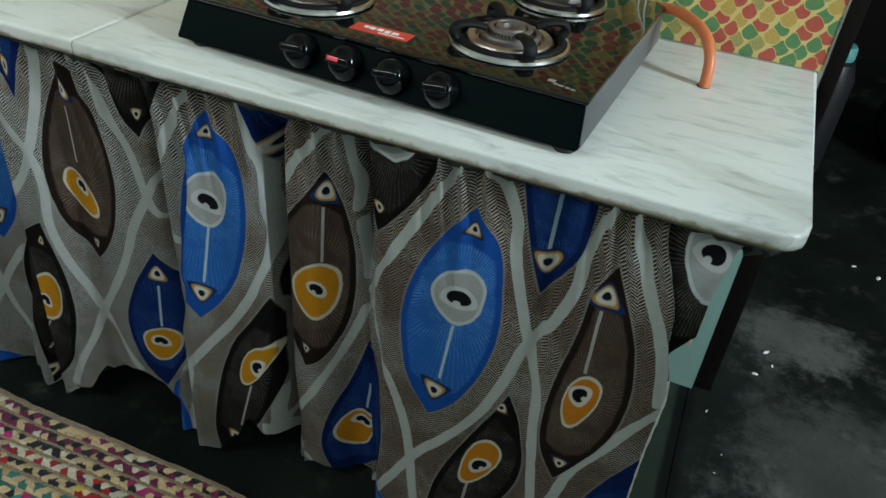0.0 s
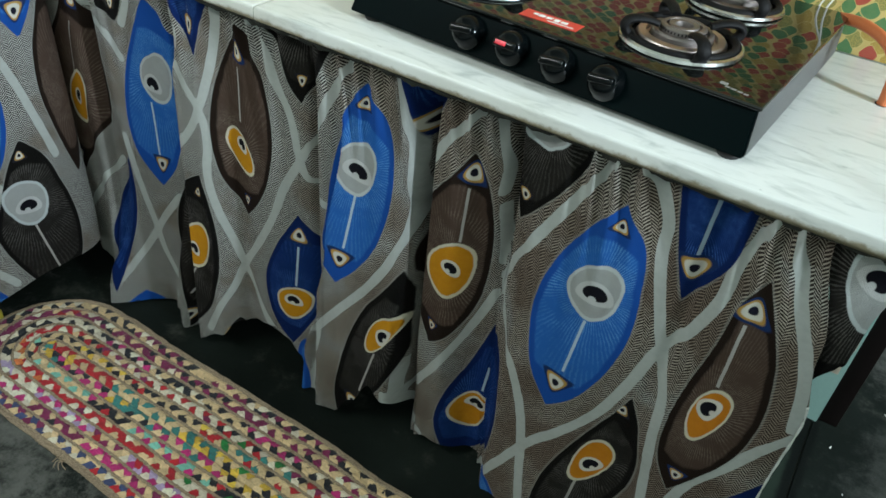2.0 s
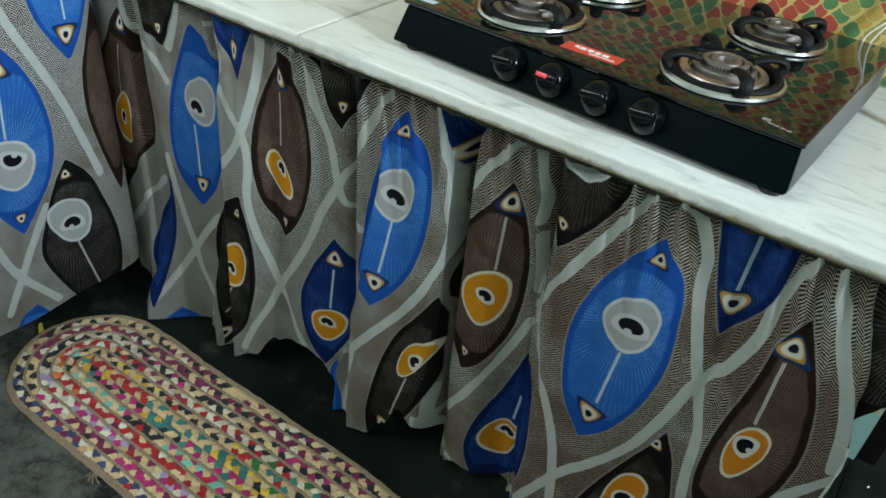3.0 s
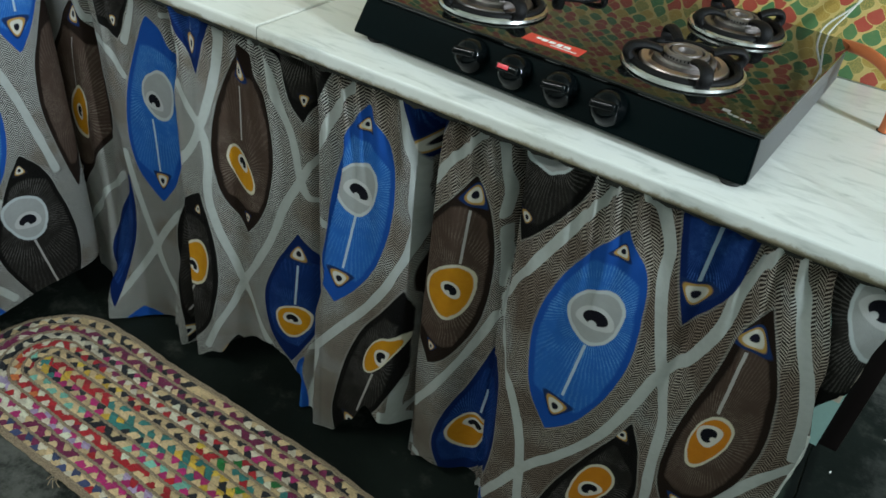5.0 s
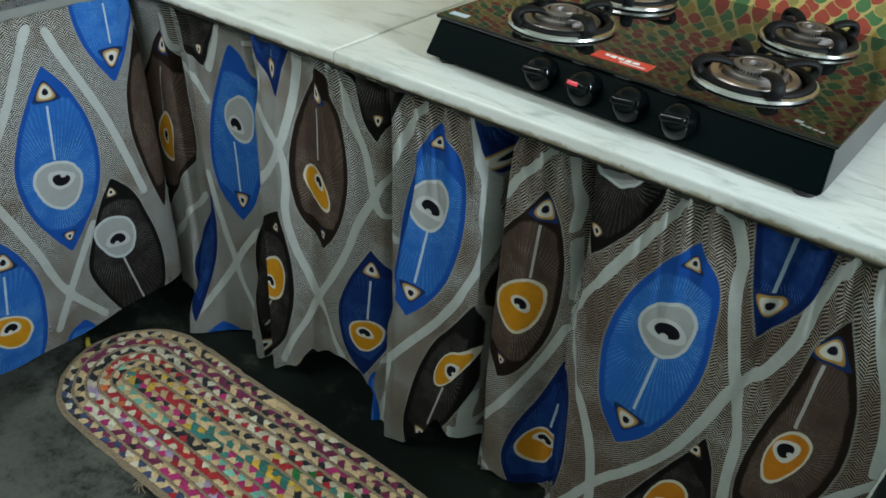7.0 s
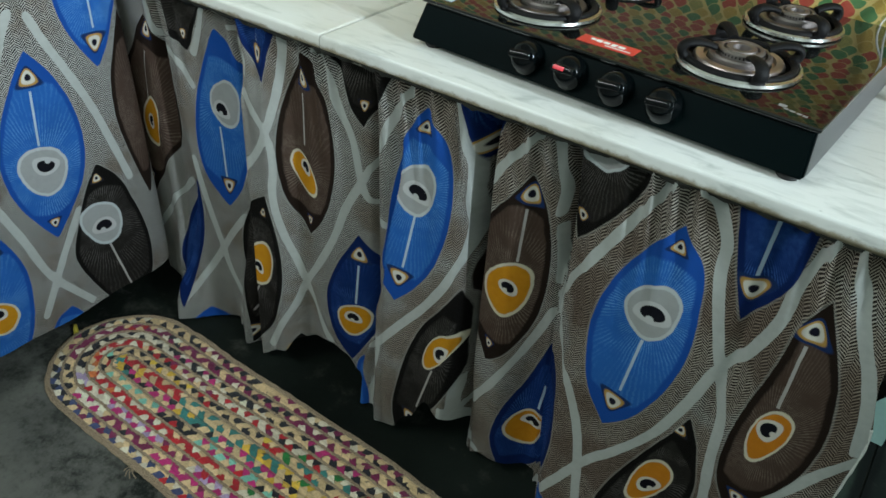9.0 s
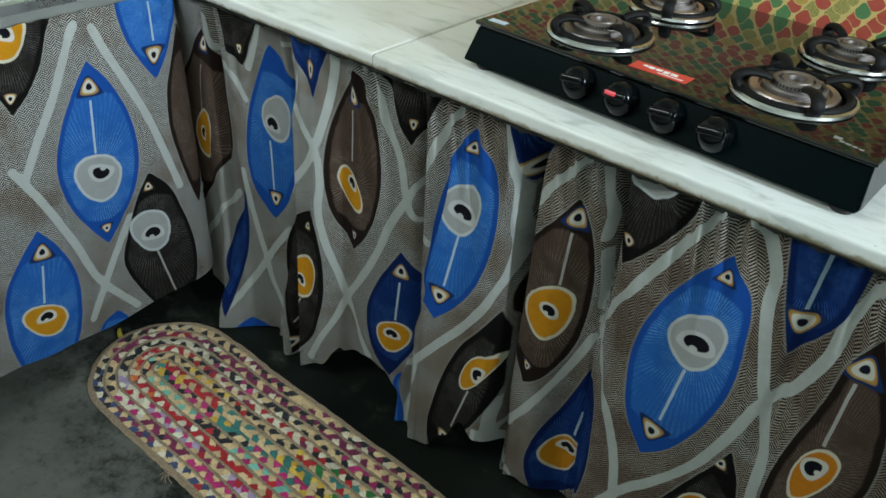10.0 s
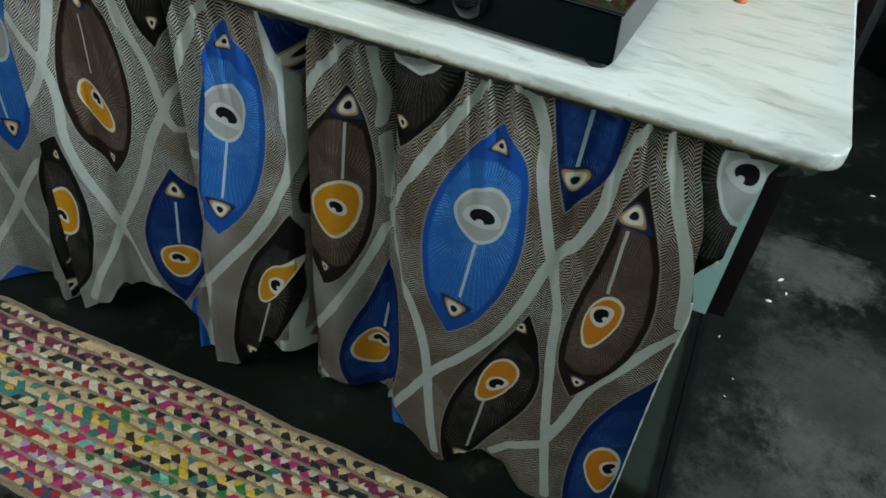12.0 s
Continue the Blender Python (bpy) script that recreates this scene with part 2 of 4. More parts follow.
def front_depth(x, z):
    """How far the gathered front curtain stands behind the counter's edge."""
    s = min(1.0, max(0.0, (0.85 - z) / 0.75))
    ruffle = 0.0130 * math.exp(-max(0.0, 0.85 - z) / 0.065) * math.sin(128 * x + 2.6 * math.sin(29 * x) + 9 * z)
    ripple = 0.004 * s * math.sin(47 * x + 3.0 * math.sin(11 * x) + 2.5 * z)
    crease = sum(d * math.exp(-((x - x0 - lean * (z - 0.5)) / w) ** 2) for x0, d, w, lean in CREASES) * (0.35 + 0.65 * min(1.0, max(0.0, (z - 0.45) / 0.2)))
    y = 0.026 + crease + knots(FOLDS, x) * (0.35 + 0.75 * s) + ruffle + ripple
    for top, mid, low, deep in PLEATS:
        off = x - knots((low[::-1], mid[::-1], top[::-1]), z)
        if -0.4 < off < 0.003:
            fade = min(1.0, max(0.0, (top[1] + 0.12 - z) / 0.15))
            y += deep * fade * min(1.0, (0.003 - off) / 0.005) * math.exp(min(0.0, off) / 0.05)
    if z < 0.36:
        y -= sum(d * math.exp(-((x - at) / w) ** 2) for at, d, w in FLARES) * ((0.36 - z) / 0.36) ** 1.5
    return y


FISH_BODY = {"blue": 0, "navy": 1, "brown": 2, "black": 3}
FISH_EYE = {"grey": 0, "orange": 1, "none": 2}


def cloth_material():
    """Herringbone linen printed with pale bands and fish-shaped leaves."""
    n = Nodes("printed_linen")
    cloth = n.attribute("weave").outputs["Vector"]
    px, pz, _ = n.split(cloth)
    wob = n.math("SUBTRACT", n.noise(28, 3, 0.6, cloth), 0.5)
    wob2 = n.math("SUBTRACT", n.noise(160, 2, 0.6, cloth), 0.5)
    # herringbone ground
    zig = n.math("ABSOLUTE", n.math("SUBTRACT", n.math("FRACT", n.math("DIVIDE", px, 0.0200)), 0.5))
    brk = n.math("MULTIPLY", n.math("GREATER_THAN", n.math("FRACT", n.math("DIVIDE", px, 0.0200)), 0.5), 0.5)
    run = n.math("ADD", n.math("ADD", brk, n.math("DIVIDE", pz, 0.0052)), n.math("ADD", n.math("MULTIPLY", zig, 3.2), n.math("MULTIPLY", wob, 1.4)))
    stroke = n.step(-0.30, 0.72, n.math("ADD", n.math("SINE", n.math("MULTIPLY", run, 6.2832)), n.math("MULTIPLY", wob2, 2.2)))
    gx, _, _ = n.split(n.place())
    # brown print patches; their rightward bias also paints in the dimmer right end
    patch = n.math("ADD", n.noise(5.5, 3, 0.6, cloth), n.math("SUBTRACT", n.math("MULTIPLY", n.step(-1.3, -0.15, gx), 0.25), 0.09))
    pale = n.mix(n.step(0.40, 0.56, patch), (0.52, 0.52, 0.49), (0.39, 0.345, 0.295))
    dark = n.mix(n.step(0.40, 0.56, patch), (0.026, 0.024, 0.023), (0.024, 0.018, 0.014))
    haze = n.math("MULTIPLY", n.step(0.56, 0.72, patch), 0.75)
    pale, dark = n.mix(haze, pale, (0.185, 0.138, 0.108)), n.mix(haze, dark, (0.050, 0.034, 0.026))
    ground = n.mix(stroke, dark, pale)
    # pale bands
    reach = n.math("ADD", n.attribute("band").outputs["Fac"], n.math("MULTIPLY", wob, 0.004))
    on_band = n.step(0.0094, 0.0082, reach)
    ground = n.mix(on_band, ground, n.mix(n.noise(90, 3, 0.6, cloth), (0.39, 0.415, 0.40), (0.50, 0.525, 0.505)))
    # the fish's body
    inset, core, kind = n.split(n.attribute("fish_body").outputs["Vector"])
    inset = n.math("ADD", inset, n.math("MULTIPLY", wob, 0.003))
    inside = n.step(0.0, 0.0016, inset)
    halo = n.step(-0.004, -0.001, inset)

    def pick(a, b, c, d):
        col = n.mix(n.math("GREATER_THAN", kind, 0.5), a, b)
        col = n.mix(n.math("GREATER_THAN", kind, 1.5), col, c)
        return n.mix(n.math("GREATER_THAN", kind, 2.5), col, d)

    outer = pick((0.012, 0.075, 0.335), (0.005, 0.018, 0.095), (0.017, 0.011, 0.0085), (0.007, 0.0065, 0.006))
    inner = pick((0.024, 0.135, 0.450), (0.008, 0.032, 0.150), (0.082, 0.054, 0.041), (0.020, 0.018, 0.016))
    hair = pick((0.130, 0.330, 0.660), (0.045, 0.130, 0.380), (0.190, 0.155, 0.130), (0.125, 0.118, 0.110))
    core_on = n.step(0.30, 0.62, n.math("ADD", core, n.math("MULTIPLY", wob, 0.5)))
    ex, ey, eye = n.split(n.attribute("fish_eye").outputs["Vector"])
    angle = n.math("ARCTAN2", ey, ex)
    far = n.math("SQRT", n.math("ADD", n.math("MULTIPLY", ex, ex), n.math("MULTIPLY", ey, ey)))
    comb = n.math("SINE", n.math("ADD", n.math("MULTIPLY", angle, 96.0), n.math("MULTIPLY", wob, 8.0)))
    near = n.step(2.5, 1.35, n.math("ADD", far, n.math("MULTIPLY", wob, 1.6)))
    lash = n.math("MULTIPLY", n.step(0.05, 0.75, n.math("ADD", comb, n.math("MULTIPLY", wob2, 3.4))), n.math("MULTIPLY", core_on, n.math("MULTIPLY", n.step(0.34, 0.62, n.noise(19, 3, 0.6, cloth)), n.math("ADD", 0.30, n.math("MULTIPLY", near, 0.70)))))
    col = n.mix(core_on, outer, n.mix(n.noise(55, 4, 0.65, cloth), n.mix(0.7, outer, inner), inner))
    col = n.mix(n.math("MULTIPLY", lash, 0.70), col, hair)
    # stem from the eye to the tip's mark
    sx, sy, _ = n.split(n.attribute("fish_stem").outputs["Vector"])
    stem = n.math("MULTIPLY", n.step(0.0030, 0.0018, n.math("ABSOLUTE", n.math("ADD", sx, n.math("MULTIPLY", wob, 0.002)))), n.math("MULTIPLY", n.step(0.0, 0.02, sy), n.step(1.0, 0.98, sy)))
    col = n.mix(stem, col, n.mix(n.math("LESS_THAN", kind, 1.5), (0.42, 0.40, 0.38), (0.42, 0.55, 0.66)))
    # the eye: pale rim, coloured field, light ring, bean-shaped pupil
    has_eye = n.math("LESS_THAN", eye, 1.5)
    orange = n.math("GREATER_THAN", eye, 0.5)
    lobed = n.math("MULTIPLY", far, n.math("ADD", 1.0, n.math("MULTIPLY", n.math("COSINE", n.math("ADD", n.math("MULTIPLY", angle, 3.0), 1.0)), 0.055)))
    lobed = n.math("ADD", lobed, n.math("MULTIPLY", wob, 0.16))
    rim = n.mix(orange, (0.50, 0.55, 0.56), (0.64, 0.59, 0.46))
    field = n.mix(orange, n.mix(n.noise(60, 3, 0.6, cloth), (0.32, 0.33, 0.325), (0.39, 0.405, 0.40)), n.mix(n.step(-0.95, 0.0, gx), n.mix(n.noise(70, 3, 0.6, cloth), (0.52, 0.21, 0.010), (0.62, 0.30, 0.016)), n.mix(n.noise(70, 3, 0.6, cloth), (0.50, 0.155, 0.012), (0.60, 0.22, 0.020))))
    light = n.mix(orange, (0.52, 0.53, 0.53), (0.66, 0.62, 0.56))
    col = n.mix(n.math("MULTIPLY", n.step(1.03, 0.98, lobed), has_eye), col, rim)
    col = n.mix(n.math("MULTIPLY", n.step(0.91, 0.86, lobed), has_eye), col, field)
    qx, qy, _ = n.split(n.attribute("fish_pupil").outputs["Vector"])
    bean = n.math("SQRT", n.math("ADD", n.math("POWER", qx, 2.0), n.math("POWER", n.math("ADD", qy, n.math("MULTIPLY", n.math("MULTIPLY", qx, qx), 0.22)), 2.0)))
    notch = n.math("SQRT", n.math("ADD", n.math("POWER", n.math("ADD", qx, 0.12), 2.0), n.math("POWER", n.math("MULTIPLY", n.math("ADD", qy, 0.95), 0.7), 2.0)))
    col = n.mix(n.math("MULTIPLY", n.step(1.62, 1.48, n.math("ADD", bean, n.math("MULTIPLY", wob, 0.3))), has_eye), col, light)
    pupil = n.math("MULTIPLY", n.step(1.06, 0.94, bean), n.step(0.28, 0.40, notch))
    col = n.mix(n.math("MULTIPLY", pupil, has_eye), col, (0.008, 0.008, 0.012))
    # the two small marks, drop-shaped towards the tips
    edge = n.mix(n.math("GREATER_THAN", kind, 2.5), (0.012, 0.032, 0.11), (0.02, 0.02, 0.03))
    for name in ("fish_mark", "fish_dot"):
        mx, my, _ = n.split(n.attribute(name).outputs["Vector"])
        taper = n.math("ADD", 1.0, n.math("MULTIPLY", my, 0.55))
        drop = n.math("SQRT", n.math("ADD", n.math("POWER", n.math("MULTIPLY", mx, taper), 2.0), n.math("POWER", n.math("MULTIPLY", my, 0.92), 2.0)))
        drop = n.math("ADD", drop, n.math("MULTIPLY", wob, 0.12))
        for r, c in ((1.26, edge), (1.0, (0.46, 0.27, 0.07)), (0.80, (0.64, 0.62, 0.55)), (0.40, (0.010, 0.010, 0.020))):
            col = n.mix(n.step(r + 0.07, r - 0.07, drop), col, c)
    base = n.mix(n.math("MULTIPLY", halo, 0.35), ground, (0.34, 0.35, 0.33))
    base = n.mix(inside, base, col)
    fade = n.noise(11, 4, 0.6, cloth)
    base = n.mix(n.math("MULTIPLY", n.step(0.45, 0.75, fade), 0.30), base, n.mix(1.0, base, (0.72, 0.68, 0.63), "MULTIPLY"))
    threads = n.math("ADD", n.math("SINE", n.math("MULTIPLY", px, 5200.0)), n.math("SINE", n.math("MULTIPLY", pz, 5200.0)))
    n.bump(n.math("ADD", n.math("MULTIPLY", threads, 0.25), n.math("ADD", n.math("MULTIPLY", stroke, 0.3), n.math("ADD", n.math("MULTIPLY", n.noise(45, 4, 0.6, cloth), 3.0), n.math("MULTIPLY", n.noise(14, 3, 0.5, n.stretch(cloth, (1.6, 0.5, 1.0)), 0.8), 9.0)))), 0.0009, 0.9)
    return n.done(base, 0.88, 0.0, Specular_IOR_Level=0.06)


class Print:
    """The fish and bands printed on one curtain, in the cloth's own across and up."""

    def __init__(self):
        self.fishes, self.lines = [], []


def fish(cloth, body, eye, top, bottom, left, right, eye_at=None, pupil=None, mark=None, dot=None, stem=None, slim=1.0):
    """One fish: its tips, its reach to both sides at five levels, and its eye (middle and two half axes), pupil (middle, turn), marks and stem."""
    cloth.fishes.append((FISH_BODY[body], FISH_EYE[eye], top, bottom, left, right, eye_at, pupil, mark, dot, stem, slim))


def band(cloth, *points):
    cloth.lines.append([(p.x, p.y) for p in glide([(a, b, 0) for a, b in points], 5)])


def add_print(mesh, across_up, cloth):
    """Stores on the mesh where every fish and band lies."""
    co = np.array(across_up)
    near = np.full(len(co), 9.0)
    for line in cloth.lines:
        for a, b in zip(line, line[1:]):
            a, b = np.array(a), np.array(b)
            t = np.clip(((co - a) @ (b - a)) / max(1e-9, (b - a) @ (b - a)), 0, 1)
            near = np.minimum(near, np.hypot(*(co - a - t[:, None] * (b - a)).T))
    mesh.attributes.new("band", "FLOAT", "POINT").data.foreach_set("value", near.astype(np.float32))
    loops = np.empty(len(mesh.loops), np.int32)
    mesh.loops.foreach_get("vertex_index", loops)
    corner = co[loops]
    middle = co[loops.reshape(-1, 4)].mean(axis=1)
    best = np.full(len(middle), -1e9)
    names = ("fish_body", "fish_eye", "fish_pupil", "fish_mark", "fish_dot", "fish_stem")
    data = {name: np.full((len(loops), 3), 99.0, np.float32) for name in names}
    data["fish_body"][:] = (-1, 0, 0)

    def apart(pts, at, first, second):
        """Places in the frame of two half axes round a middle."""
        return (pts - np.array(at)) @ np.linalg.inv(np.array((first, second)))

    for body, eye, top, bottom, left, right, eye_at, pupil, mark, dot, stem, slim in cloth.fishes:
        top, bottom = np.array(top), np.array(bottom)
        half = np.linalg.norm(top - bottom) / 2
        up = (top - bottom) / (2 * half)
        out = np.array((up[1], -up[0]))
        shapes = [np.array([p.x for p in glide([(0, 0, 0)] + [(w, 0, 0) for w in ws] + [(0, 0, 0)], 8)]) for ws in (left, right)]
        marks_at = np.array([p.x for p in glide([(v, 0, 0) for v in (-1, -0.75, -0.4, 0, 0.4, 0.75, 1)], 8)])

        def inset_of(pts):
            u, v = (pts - (top + bottom) / 2) @ out, (pts - (top + bottom) / 2) @ up / half
            lo, hi = np.interp(v, marks_at, shapes[0]), np.interp(v, marks_at, shapes[1])
            return np.minimum(u - lo, hi - u) - np.maximum(0, np.abs(v) - 1) * half, u, v, (hi - lo) / 2

        score = inset_of(middle)[0]
        mine = score > best
        best[mine] = score[mine]
        pick = np.repeat(mine, 4)
        at = corner[pick]
        inset, u, v, wide = inset_of(at)
        core = np.minimum((inset - 0.004) / 0.016, (0.70 - np.abs(v)) / 0.12 - 0.8 * (u / np.maximum(0.02, wide)) ** 2 + 0.5)
        data["fish_body"][pick] = np.c_[inset, np.clip(core, 0, 1), np.full(len(at), body)]
        for name in names[2:]:
            data[name][pick] = 99.0
        e = apart(at, eye_at[:2], eye_at[2:4], eye_at[4:6]) if eye_at else apart(at, (top + bottom) / 2, (0.045 * slim, 0), (0, 0.045))
        data["fish_eye"][pick] = np.c_[e, np.full(len(at), eye if eye_at else 2)]
        if pupil:
            a, big = radians(pupil[2]), 0.0150 if eye == 1 else 0.0195
            data["fish_pupil"][pick, :2] = apart(at, pupil[:2], (big * slim * math.cos(a), big * math.sin(a)), (-0.68 * big * slim * math.sin(a), 0.68 * big * math.cos(a)))
        for name, spot, size in (("fish_mark", mark, 0.0152), ("fish_dot", dot, 0.0088)):
            if spot:
                way = up if np.linalg.norm(top - spot) < np.linalg.norm(bottom - spot) else -up
                data[name][pick, :2] = apart(at, spot, (size * slim * way[1], -size * slim * way[0]), (size * 1.1 * way[0], size * 1.1 * way[1]))
        if stem:
            a, b = np.array(stem[:2]), np.array(stem[2:])
            way = (b - a) / np.linalg.norm(b - a)
            data["fish_stem"][pick, :2] = np.c_[(at - a) @ np.array((way[1], -way[0])) / slim ** 0.5, (at - a) @ way / np.linalg.norm(b - a)]
    for name in names:
        mesh.attributes.new(name, "FLOAT_VECTOR", "CORNER").data.foreach_set("vector", data[name].ravel())


def curtain_sheet(name, columns, rows, spot, cloth, parent, label=""):
    """A cloth grid: spot(s, t) gives the point and its (across, up) on the print."""
    verts, flat = [], []
    for j in range(rows + 1):
        for i in range(columns + 1):
            p, q = spot(i / columns, j / rows)
            verts.append(p)
            flat.append(q)
    w = columns + 1
    faces = [(j * w + i, j * w + i + 1, (j + 1) * w + i + 1, (j + 1) * w + i) for j in range(rows) for i in range(columns)]
    mesh = bpy.data.meshes.new(name)
    mesh.from_pydata(verts, [], faces)
    add_print(mesh, flat, cloth)
    # the bands keep their width round the folds
    pts = np.array(verts).reshape(rows + 1, w, 3)
    step = np.linalg.norm(np.diff(pts[:, :, :2], axis=1), axis=2)
    across = np.abs(np.diff(np.array(flat).reshape(rows + 1, w, 2)[:, :, 0], axis=1)) + 1e-6
    arc = np.concatenate(([0.0], np.cumsum(step[rows // 2])))
    weave = np.c_[np.tile(arc, rows + 1), pts[:, :, 2].ravel(), np.zeros(len(verts))].astype(np.float32)
    mesh.attributes.new("weave", "FLOAT_VECTOR", "POINT").data.foreach_set("vector", weave.ravel())
    steep = np.clip(step / across, 1.0, 1.8)
    steep = np.concatenate((steep, steep[:, -1:]), axis=1).ravel()
    reach = np.zeros(len(verts), np.float32)
    mesh.attributes["band"].data.foreach_get("value", reach)
    mesh.attributes["band"].data.foreach_set("value", (reach * steep).astype(np.float32))
    mesh.materials.append(LINEN)
    for poly in mesh.polygons:
        poly.use_smooth = True
    ob = new(name, mesh)
    ob.parent = parent
    if label:
        ob["label"] = label
    return ob


LINEN = cloth_material()
front = Print()
fish(front, "brown", "orange", (-1.591, 0.777), (-1.696, 0.288), (-0.035, -0.074, -0.094, -0.073, -0.033), (0.024, 0.070, 0.106, 0.088, 0.046), eye_at=(-1.640, 0.508, 0.040, 0.016, 0.010, 0.070), pupil=(-1.654, 0.503, 58), mark=(-1.590, 0.743), dot=(-1.696, 0.337), stem=(-1.606, 0.692, -1.650, 0.555), slim=0.55)
fish(front, "black", "grey", (-1.450, 0.905), (-1.452, 0.733), (-0.053, -0.069, -0.066, -0.047, -0.019), (0.011, 0.019, 0.038, 0.066, 0.040), dot=(-1.457, 0.769), slim=0.55)
fish(front, "blue", "grey", (-1.369, 0.803), (-1.401, 0.372), (-0.057, -0.080, -0.077, -0.056, -0.028), (0.030, 0.052, 0.080, 0.080, 0.046), eye_at=(-1.373, 0.636, 0.036, 0.016, -0.004, 0.054), pupil=(-1.385, 0.622, -12), mark=(-1.396, 0.429), stem=(-1.396, 0.579, -1.398, 0.451), slim=0.65)
fish(front, "navy", "grey", (-1.214, 0.960), (-1.226, 0.734), (-0.015, -0.040, -0.059, -0.052, -0.022), (0.007, 0.018, 0.031, 0.035, 0.018), mark=(-1.233, 0.793), stem=(-1.240, 0.853, -1.233, 0.812), slim=0.6)
fish(front, "brown", "orange", (-1.127, 0.825), (-1.145, 0.412), (-0.048, -0.068, -0.072, -0.058, -0.029), (0.036, 0.064, 0.076, 0.066, 0.039), eye_at=(-1.150, 0.562, 0.024, 0.018, -0.026, 0.044), pupil=(-1.144, 0.579, -22), mark=(-1.133, 0.771), dot=(-1.142, 0.451), stem=(-1.138, 0.739, -1.143, 0.626), slim=0.6)
fish(front, "black", "grey", (-0.987, 0.980), (-0.994, 0.714), (-0.026, -0.043, -0.074, -0.064, -0.027), (0.016, 0.056, 0.077, 0.103, 0.055), eye_at=(-0.987, 0.871, 0.040, 0.014, -0.001, 0.036), dot=(-0.992, 0.758), slim=0.7)
fish(front, "blue", "grey", (-0.846, 0.809), (-0.896, 0.383), (-0.048, -0.050, -0.050, -0.043, -0.027), (0.037, 0.070, 0.084, 0.082, 0.061), eye_at=(-0.858, 0.650, 0.043, 0.017, -0.003, 0.052), pupil=(-0.854, 0.647, -12), mark=(-0.888, 0.444), dot=(-0.845, 0.775), stem=(-0.859, 0.596, -0.881, 0.470))
fish(front, "navy", "grey", (-0.758, 0.993), (-0.749, 0.724), (-0.004, -0.010, -0.019, -0.017, -0.007), (0.012, 0.038, 0.058, 0.052, 0.023), mark=(-0.745, 0.761), stem=(-0.744, 0.846, -0.741, 0.787), slim=0.8)
fish(front, "brown", "orange", (-0.645, 0.760), (-0.698, 0.322), (-0.041, -0.072, -0.077, -0.067, -0.027), (0.040, 0.063, 0.065, 0.056, 0.034), eye_at=(-0.671, 0.516, 0.045, 0.024, -0.006, 0.058), pupil=(-0.666, 0.524, -20), mark=(-0.644, 0.724), dot=(-0.693, 0.371), stem=(-0.648, 0.695, -0.655, 0.582), slim=0.8)
fish(front, "black", "grey", (-0.530, 0.986), (-0.560, 0.673), (-0.014, -0.034, -0.050, -0.040, -0.016), (0.025, 0.058, 0.083, 0.081, 0.042), eye_at=(-0.525, 0.857, 0.048, 0.028, -0.003, 0.039), dot=(-0.556, 0.721))
fish(front, "blue", "grey", (-0.398, 0.786), (-0.437, 0.366), (-0.044, -0.070, -0.080, -0.065, -0.034), (0.040, 0.067, 0.076, 0.065, 0.045), eye_at=(-0.408, 0.629, 0.041, 0.015, -0.007, 0.050), pupil=(-0.407, 0.628, 0), mark=(-0.430, 0.426), dot=(-0.397, 0.751), stem=(-0.410, 0.575, -0.423, 0.456))
fish(front, "navy", "grey", (-0.310, 0.953), (-0.293, 0.669), (-0.010, -0.023, -0.033, -0.039, -0.018), (0.024, 0.051, 0.061, 0.061, 0.031), mark=(-0.291, 0.727), stem=(-0.289, 0.842, -0.292, 0.749))
fish(front, "brown", "orange", (-0.197, 0.762), (-0.211, 0.326), (-0.034, -0.044, -0.039, -0.027, -0.022), (0.031, 0.063, 0.071, 0.056, 0.026), eye_at=(-0.201, 0.510, 0.023, -0.009, 0.013, 0.057), pupil=(-0.204, 0.522, 73), mark=(-0.202, 0.710), dot=(-0.207, 0.366), stem=(-0.204, 0.685, -0.204, 0.565))
fish(front, "black", "orange", (-0.309, 0.463), (-0.405, 0.005), (-0.026, -0.045, -0.046, -0.030, -0.010), (0.030, 0.051, 0.074, 0.074, 0.039), eye_at=(-0.338, 0.286, 0.021, -0.023, 0.026, 0.056), pupil=(-0.338, 0.277, 48), mark=(-0.375, 0.047), dot=(-0.317, 0.427), stem=(-0.352, 0.226, -0.367, 0.079))
fish(front, "navy", "orange", (-0.087, 0.436), (-0.122, -0.154), (-0.025, -0.055, -0.073, -0.071, -0.041), (0.034, 0.068, 0.066, 0.060, 0.049), eye_at=(-0.122, 0.176, 0.029, 0.007, -0.006, 0.063), pupil=(-0.111, 0.185, 88))
fish(front, "black", "orange", (-0.758, 0.472), (-0.890, 0.025), (-0.023, -0.036, -0.043, -0.036, -0.013), (0.028, 0.060, 0.070, 0.047, 0.024), eye_at=(-0.790, 0.306, 0.021, -0.009, 0.029, 0.056), pupil=(-0.783, 0.307, 63), mark=(-0.853, 0.075), stem=(-0.797, 0.255, -0.834, 0.119), slim=0.85)
fish(front, "navy", "orange", (-0.585, 0.410), (-0.631, 0.004), (-0.025, -0.048, -0.044, -0.023, -0.009), (0.038, 0.072, 0.082, 0.075, 0.045), eye_at=(-0.608, 0.159, 0.035, 0.008, 0.000, 0.055), pupil=(-0.597, 0.182, -7), stem=(-0.582, 0.293, -0.589, 0.223))
